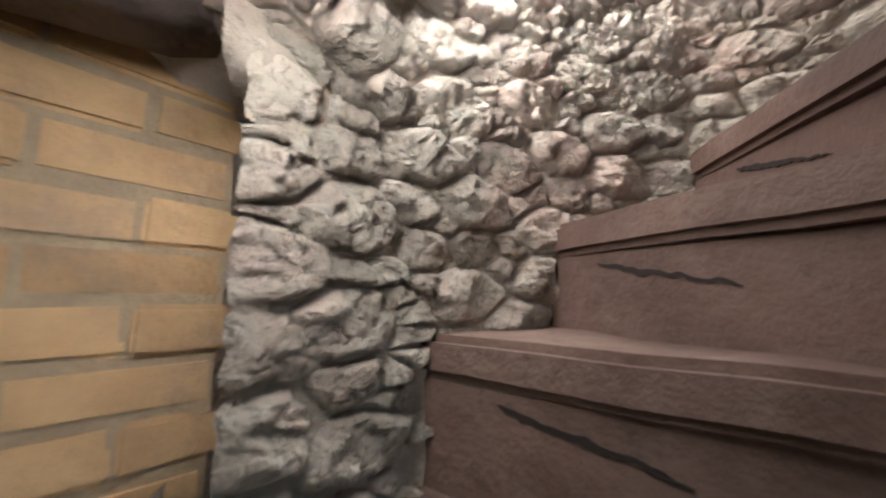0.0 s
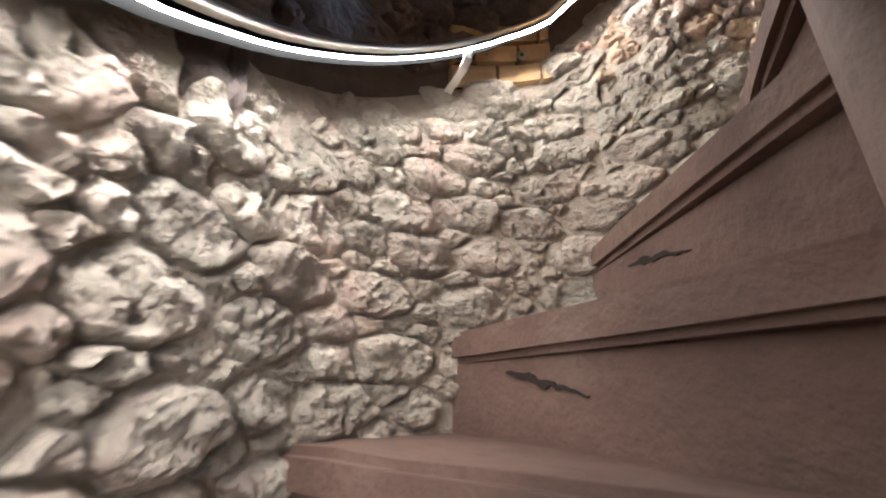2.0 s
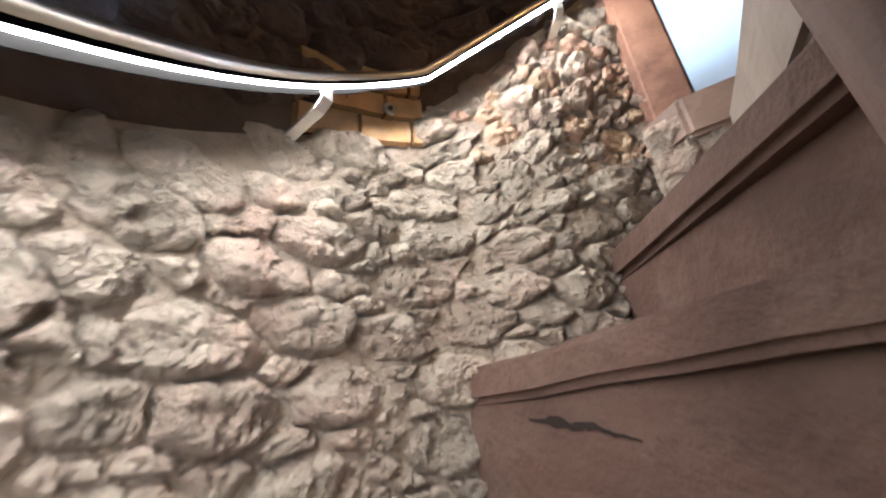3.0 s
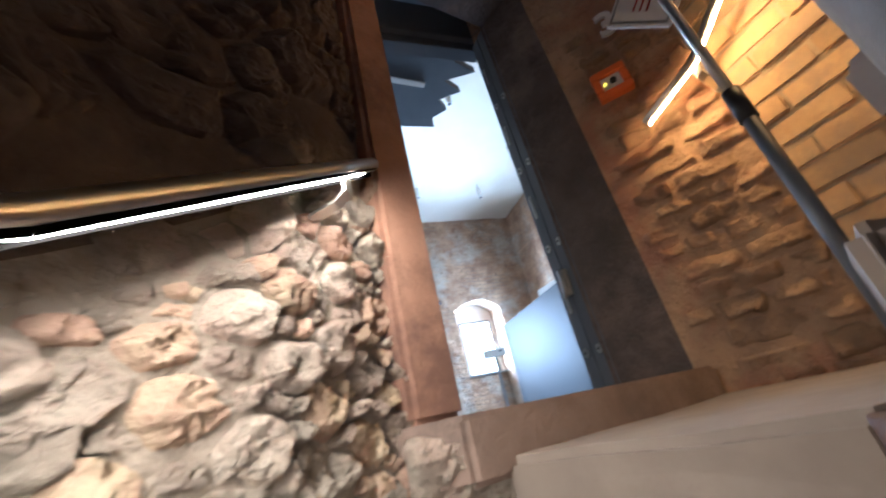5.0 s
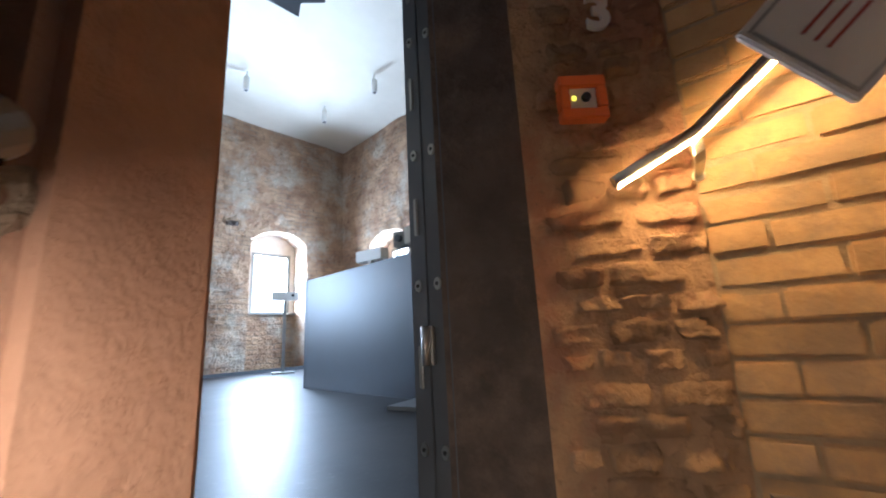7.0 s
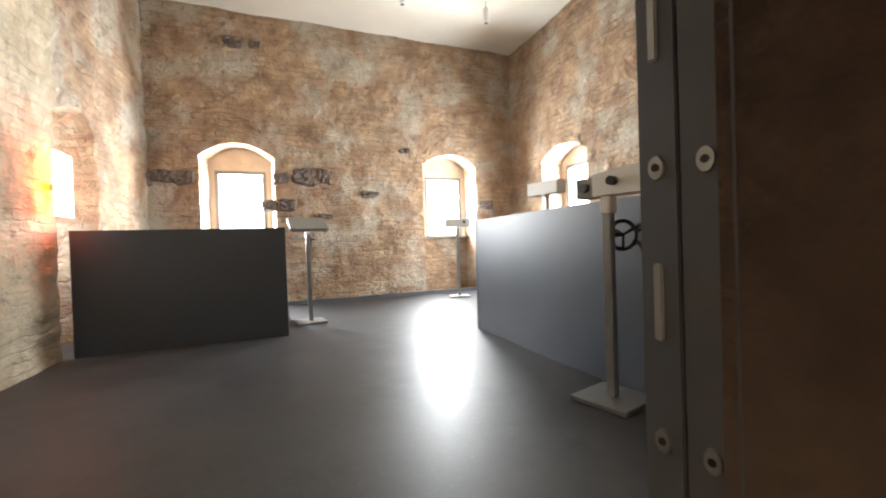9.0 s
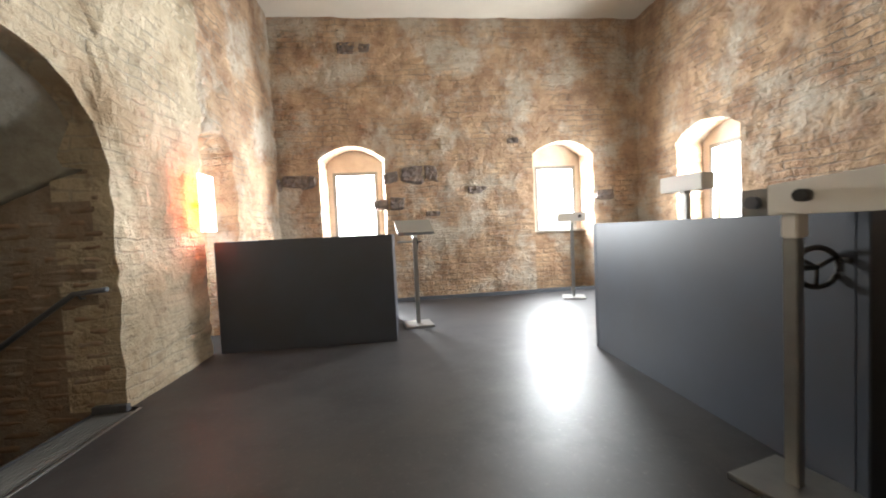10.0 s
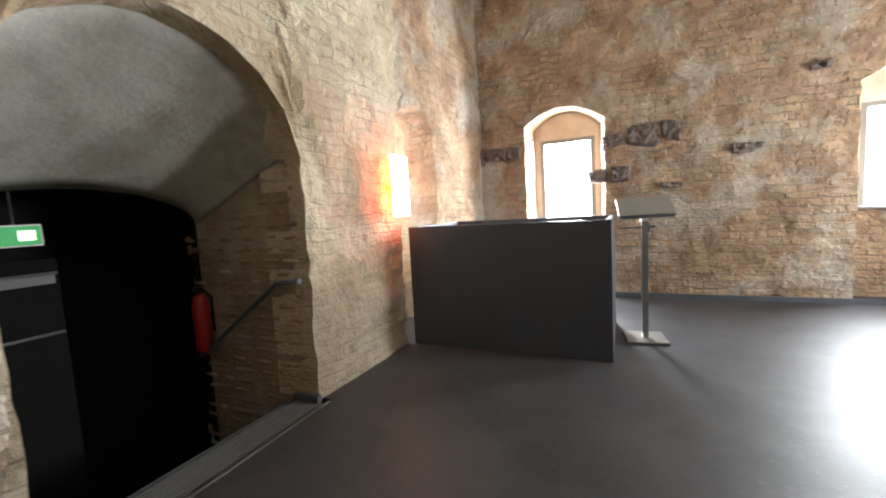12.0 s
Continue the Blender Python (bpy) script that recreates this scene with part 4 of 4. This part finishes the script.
# ---- handrail brackets ----
def flat_bar(points, across, width=0.026, thick=0.007):
    """A bent flat bar along points, its width along across."""
    bm = bmesh.new()
    pts = [Vector(p) for p in points]
    w = Vector(across).normalized() * width / 2
    prev = None
    for i, p in enumerate(pts):
        d0 = (p - pts[i - 1]).normalized() if i else (pts[1] - p).normalized()
        d1 = (pts[i + 1] - p).normalized() if i < len(pts) - 1 else d0
        m = (d0 + d1).normalized()
        t = w.cross(m).normalized() * (thick / 2 / max(0.5, m.dot(d0)))
        cur = [bm.verts.new(q) for q in (p + w + t, p + w - t, p - w - t, p - w + t)]
        if prev:
            for k in range(4):
                bm.faces.new((prev[k], prev[(k + 1) % 4], cur[(k + 1) % 4], cur[k]))
        else:
            bm.faces.new(cur[::-1])
        prev = cur
    bm.faces.new(prev)
    bmesh.ops.recalc_face_normals(bm, faces=bm.faces)
    bmesh.ops.bevel(bm, geom=bm.edges[:], offset=0.001, segments=1, affect='EDGES')
    return bm


def rail_bracket(top, wall, along):
    """Drops from the rail, then bends level to the wall."""
    top, wall = Vector(top), Vector(wall)
    b = thing("rail_bracket", "bent flat aluminium bracket carrying the handrail", "bracket", group="handrail brackets")
    low = top + Vector((0, 0, -0.055))
    knee = low.lerp(wall, 0.18)
    part("arm", flat_bar([top, low + Vector((0, 0, 0.012)), knee, wall], along), M_ALU, b)
    out = (wall - low).normalized()
    part("wall_plate", tube([wall - out * 0.012, wall - out * 0.004], 0.015, 18), M_ALU, b)


for a in (-165.5,):
    top = rail_place(a) + Vector((0, 0, -0.012))
    foot = at_angle(a, wall_radius(a) + 0.01, top.z - 0.08)
    rail_bracket(top, foot, at_angle(a + 90, 1.0) - at_angle(a, 0.0))
rail_bracket((0.31, -0.316, 0.474), (0.20, -0.235, 0.40), (0.57, 0.82, 0.0))
rail_bracket((1.49, -0.29, 0.928), (1.60, -0.26, 0.86), (0.2, -0.9, 0.4))

# ---- viewers ----
def viewer(x, y, height, turn, head, label, wheel=0.0):
    t = thing("viewer", label, "viewer", pose(x, y, 0, 0, 0, turn), "periscope viewers")
    part("base_plate", box(-0.175, -0.175, 0.0, 0.175, 0.175, 0.028, 0.004), M_STEEL, t)
    part("column", box(-0.026, -0.026, 0.028, 0.026, 0.026, height, 0.004), M_STEEL, t)
    part("cap", box(-0.03, -0.032, height, 0.03, 0.05, height + 0.10, 0.006), M_WHITE, t)
    if wheel:
        bm = bmesh.new()
        ring = [Vector((0.085 * math.cos(2 * math.pi * k / 28), 0, 0.085 * math.sin(2 * math.pi * k / 28))) for k in range(29)]
        tube(ring, 0.012, 8, bm, False)
        for k in range(3):
            aa = 2 * math.pi * k / 3 + 0.5
            tube([(0, 0, 0), (0.085 * math.cos(aa), 0, 0.085 * math.sin(aa))], 0.009, 6, bm)
        w = part("hand_wheel", bm, M_BLACK, t, "black hand wheel")
        w.matrix_local = pose(0.03, 0.10, height - 0.15 + wheel, 0, 0, 62)
        part("axle", tube([(0, -0.02, height - 0.15 + wheel), (0.03, 0.10, height - 0.15 + wheel)], 0.012), M_BLACK, t)
        part("crank", tube([(0.085, 0, 0.03), (0.085, -0.06, 0.03)], 0.010), M_BLACK, w)
    if head == "box":
        bm = bmesh.new()
        lo = [bm.verts.new((px, py, pz)) for px, py, pz in ((-0.20, -0.07, 0), (0.24, -0.07, 0), (0.24, 0.07, 0), (-0.20, 0.07, 0), (-0.20, -0.07, 0.13), (0.24, -0.07, 0.165), (0.24, 0.07, 0.165), (-0.20, 0.07, 0.13))]
        for f in ((0, 3, 2, 1), (4, 5, 6, 7), (0, 1, 5, 4), (1, 2, 6, 5), (2, 3, 7, 6), (3, 0, 4, 7)):
            bm.faces.new([lo[i] for i in f])
        bmesh.ops.bevel(bm, geom=bm.edges[:], offset=0.004, segments=2, affect='EDGES')
        hd = part("head", bm, M_WHITE, t)
        hd.matrix_local = pose(0.13, 0.02, height + 0.10)
        part("eyepiece", tube([(-0.06, -0.068, 0.075), (-0.06, -0.115, 0.075)], 0.026, 18), M_BLACK, hd, "black round eyepiece")
        part("side_box", box(-0.335, -0.03, 0.0, -0.205, 0.09, 0.12, 0.004), M_GREYBOX, hd, "grey side box with a lens ring")
        part("lens_ring", tube([(-0.27, -0.03, 0.06), (-0.27, -0.065, 0.06)], 0.028, 18), M_DARKSTEEL, hd)
    elif head == "flat":
        hd = part("head", box(-0.23, -0.15, -0.015, 0.23, 0.15, 0.02, 0.004), M_GREYBOX, t, "tilted flat grey viewing table")
        hd.matrix_local = pose(0, 0.0, height + 0.13, 32, 0, 0)
        part("edge", box(-0.225, -0.152, -0.02, 0.225, -0.146, 0.018), M_STEEL, hd)
        part("arm", tube([(0, 0, height - 0.05), (-0.22, -0.02, height - 0.05)], 0.012), M_STEEL, t)
    else:
        hd = part("head", box(-0.22, -0.07, 0, 0.22, 0.07, 0.14, 0.006), M_WHITE, t)
        hd.matrix_local = pose(0, 0, height + 0.03, 0, 0, 0)
        part("eyepiece", tube([(0.12, -0.07, 0.08), (0.12, -0.10, 0.08)], 0.026, 18), M_BLACK, hd, "black round eyepiece")
    return t


viewer(2.43, 1.79, 1.10, 90 - 180 + 15, "box", "steel viewer post with a white box head and black hand wheel", 0.02)
viewer(3.52, 6.50, 1.22, -20, "plain", "slim steel viewer post with a white box head before a window")
viewer(0.93, 5.35, 1.13, 8, "flat", "slim steel viewer post with a tilted grey table", 0.06)
viewer(3.32, 3.60, 1.42, 100, "plain", "steel viewer post rising inside the dark enclosure")

# ---- wall sign, ceiling lamps ----
sg = thing("wall_sign", "small bright white panel on the pale wall, sunlight set as glow", "sign")
# panel's emission stands for the sunlight on it
part("panel", box(XL + 0.13, 4.30, 1.30, XL + 0.145, 4.60, 1.86, 0.003), M_SIGNW, sg)
# emitter added behind the panel to wash the wall orange
part("orange_light", box(XL + 0.09, 4.42, 1.31, XL + 0.115, 4.58, 1.85), M_AMBER, sg, "added hidden strip for the orange glow on the wall")
part("bracket", box(XL - 0.02, 4.585, 1.55, XL + 0.13, 4.60, 1.60), M_STEEL, sg)
for px, py in ((2.4, 5.7), (3.83, 5.77), (3.99, 4.4), (2.4, 3.2)):
    lp = thing("ceiling_lamp", "small white cylindrical ceiling spot lamp", "lamp", pose(px, py, HC), "ceiling spots")
    part("stem", tube([(0, 0, 0), (0, 0, -0.10)], 0.012), M_WHITE, lp)
    part("body", tube([(0, 0, -0.10), (0, 0, -0.34)], 0.045, 18), M_WHITE, lp)
    part("reflector", tube([(0, 0, -0.338), (0, 0, -0.345)], 0.03, 18), M_BLACK, lp)
bm = box(-1.70, YF - 0.06, 0.0, 5.2, YF - 0.035, 0.06)
tagged(part("baseboard", bm, M_DARKSTEEL), "dark floor edge trim along the wall", "baseboard", kind="structure")

# ---- stones and bricks, laid piece by piece ----
def stair_level(a):
    z = -2.3
    for an, zz in NOSINGS:
        if a <= an:
            z = zz
    return z


def round_surface(s, z, out):
    a = -20 - math.degrees(s / 0.79)
    return at_angle(a, wall_radius(a) - out, z)


def span(s):
    a = -20 - math.degrees(s / 0.79)
    base = stair_level(a)
    return base - 0.1, min(base + 1.5, 0.14 - 0.0092 * (a + 187))


def free_of_brick(s, z):
    a = -20 - math.degrees(s / 0.79)
    if a > -62.5 and z < -1.04:
        return False
    return not (-190 < a < -166 and z > 0.0 - 0.0035 * (a + 178)) and a > -199


def above_rail(s):
    a = -20 - math.degrees(s / 0.79)
    z = 0.19 - 0.0092 * (a + 187)
    return z + 0.08, z + 0.85


def by_the_door(s, z):
    return -20 - math.degrees(s / 0.79) < -198


rubble(wall_stair, round_surface, 0.0, radians(42.3) * 0.79, span, M_STONE, "stone", (0.09, 0.065, 0.040), 1.6, 0.005, 0.024, 0.014, 45, free_of_brick)
rubble(wall_stair, round_surface, radians(42.5) * 0.79, radians(181) * 0.79, span, M_STONE, "stone", (0.10, 0.068, 0.036), 1.75, 0.004, 0.02, 0.014, 5, free_of_brick, 44, 12)
rubble(wall_stair, round_surface, 2.43, radians(223) * 0.79, span, (M_STONE, M_STONE, M_PINKSTONE), "stone", (0.06, 0.04, 0.022), 1.35, 0.004, 0.02, 0.015, 15, lambda s, z: by_the_door(s, z) and z > -0.06, 26, 7)
rubble(wall_stair, round_surface, 2.47, radians(223) * 0.79, span, M_STONE, "stone", (0.085, 0.06, 0.03), 1.7, 0.004, 0.018, 0.012, 17, lambda s, z: by_the_door(s, z) and z <= -0.06, 34, 9)
# stones over the rail, coloured dark for the shade above the LED
rubble(wall_stair, round_surface, radians(90) * 0.79, radians(219) * 0.79, above_rail, M_VERYDARK, "stone", (0.12, 0.085, 0.05), 1.5, 0.006, 0.026, 0.014, 25, None, 24, 7)
# yellow bricks under the rail, with a bolted fixing disc
for row in range(3):
    for k in range(4):
        a0 = -166.5 - 11.2 * (k - 0.5 * (row % 2))
        a1 = a0 - 10.4
        a0, a1 = min(a0, -166.5), max(a1, -191)
        if a0 - a1 < 2:
            continue
        bm = bmesh.new()
        ring = []
        for i in range(7):
            aa = a0 + (a1 - a0) * i / 6
            zz = 0.028 + 0.086 * row - 0.0035 * (aa + 178)
            w = 0.003 * noise.noise(Vector((aa, row * 3.0, 0.5)))
            ring.append([bm.verts.new(round_surface(radians(-20 - aa) * 0.79, zz + dz + w, o)) for dz, o in ((0.0, -0.02), (0.003, 0.004), (0.04, 0.008 + w), (0.071, 0.004), (0.074, -0.02))])
        for r0, r1 in zip(ring, ring[1:]):
            for j in range(4):
                bm.faces.new((r0[j], r1[j], r1[j + 1], r0[j + 1]))
        bm.faces.new(ring[0])
        bm.faces.new(ring[-1][::-1])
        bmesh.ops.recalc_face_normals(bm, faces=bm.faces)
        part("brick", bm, M_YBRICK, wall_stair)
disc = thing("fixing_disc", "small round metal fixing disc bolted to yellow brick", "fixing disc")
c0, c1 = round_surface(radians(163.5) * 0.79, 0.15, 0.006), round_surface(radians(163.5) * 0.79, 0.15, 0.015)
part("plate", tube([c0, c1], 0.017, 20), M_ALU, disc)
part("bolt", tube([c1, c1 + (c1 - c0) * 0.5], 0.007, 6), M_DARKSTEEL, disc)
# rubble of the niche vault and under the door sill
rubble(vault_niche, lambda s, z, out: Vector((0.93 + s, -1.455 + 0.12 * max(0.0, min(1.0, (s - 0.07) / 0.3)) - z, -1.065 + 0.07 * math.sin(math.pi * min(1.0, max(0.0, (s + 0.03) / 0.8))) - out)),
       0.0, 0.75, lambda s: (0.03, 0.26), M_STONE, "stone", (0.10, 0.07, 0.04), 1.3, 0.005, 0.012, 0.01, 31)
surf, ln = path_surface([(0.36, -0.165), (0.48, -0.185), (1.42, 0.10)])
rubble(wall_sill, surf, 0.0, ln, lambda s: (-0.5, -0.10), M_STONE, "stone", (0.07, 0.05, 0.03), 1.2, 0.004, 0.022, 0.012, 33, None, 26, 7)
surf, ln = path_surface([(XL, 0.1), (XL, 1.84)])
rubble(bpy.data.objects["wall_west"], surf, 0.1, ln - 0.04, lambda s: (0.0, 2.7), M_WESTSTONE, "stone", (0.135, 0.09, 0.05), 1.8, 0.004, 0.018, 0.018, 21, None, 34, 9)
surf, ln = path_surface([(-2.44, 3.35), (-1.27, 3.35)])
stones(recess_wall, surf, 0.0, ln - 0.08, lambda s: (-0.95, 1.25 + 0.40 * s / 1.17), M_RBRICK, "brick", (0.07, 0.078), (0.2, 0.27), 0.008, seed=4, rough=0.006, nu=6, nv=3, gap=0.014)
surf, ln = path_surface([(-1.7, YF), (5.16, YF)])
for px, pz, pw, ph in ((-0.98, 2.02, 0.34, 0.28), (0.98, 2.06, 0.46, 0.30), (2.02, 1.80, 0.40, 0.20), (4.36, 1.60, 0.44, 0.26), (0.58, 1.62, 0.30, 0.20), (0.02, 4.26, 0.36, 0.20), (0.60, 2.05, 0.30, 0.22), (-1.5, 1.95, 0.3, 0.3), (1.25, 1.45, 0.3, 0.12), (2.7, 2.7, 0.26, 0.1)):
    stones(bpy.data.objects["wall_north"], surf, px + 1.7, px + 1.7 + pw, lambda s: (pz, pz + ph), M_DARKPATCH, "stone", (ph, ph), (pw, pw), 0.03, seed=int(px * 100) + 300, rough=0.03, nu=12, nv=8)
surf, ln = path_surface(RIGHT_PLAN)
stones(wall_right, surf, 0.115, ln, lambda s: (-0.1, 1.5), M_DOORBRICK, "brick", (0.06, 0.08), (0.10, 0.22), 0.016, seed=9, rough=0.013, nu=12, nv=7, gap=0.005)
surf, ln = path_surface(BRICK_PLAN)
proto = []
rnd = random.Random(3)
for k in range(7):
    bm = box(0.0, 0.0, 0.0, 0.237, 0.05, 0.0745, 0.007)
    for v in bm.verts:
        v.co += Vector((noise.noise(v.co * 14 + Vector((k * 7, 0, 0))), noise.noise(v.co * 14 + Vector((0, k * 7, 0))), noise.noise(v.co * 14 + Vector((0, 0, k * 7))))) * 0.008
    me = bpy.data.meshes.new("brick")
    bm.to_mesh(me)
    bm.free()
    me.materials.append(M_YBRICK)
    proto.append(me)
z, row = -1.9, 0
while z < 1.75:
    s = 0.004
    half = row % 2
    while s < ln - 0.1:
        lo = -0.05 if s < 0.7 else -1.75
        hi = 1.75 if s < 0.85 else -0.85
        if s > 0 and lo < z < hi:
            p, q = surf(s, z, 0.0), surf(s + 0.24, z, 0.0)
            d = (q - p).normalized()
            ob = new("brick", proto[rnd.randrange(7)])
            nrm = Vector((d.y, -d.x, 0))
            ob.matrix_world = Matrix(((d.x, -nrm.x, 0, p.x), (d.y, -nrm.y, 0, p.y), (0, 0, 1, z), (0, 0, 0, 1))) @ Matrix.Translation((0, -0.008 + rnd.uniform(-0.005, 0.004), rnd.uniform(-0.003, 0.003))) @ Matrix.Rotation(rnd.uniform(-0.014, 0.014), 4, 'Y')
            ob.parent = wall_brick
            if half:
                ob.matrix_world = ob.matrix_world @ Matrix.Diagonal((0.49, 1, 1, 1))
        s += 0.122 if half else 0.244
        half = 0
    z += 0.082
    row += 1
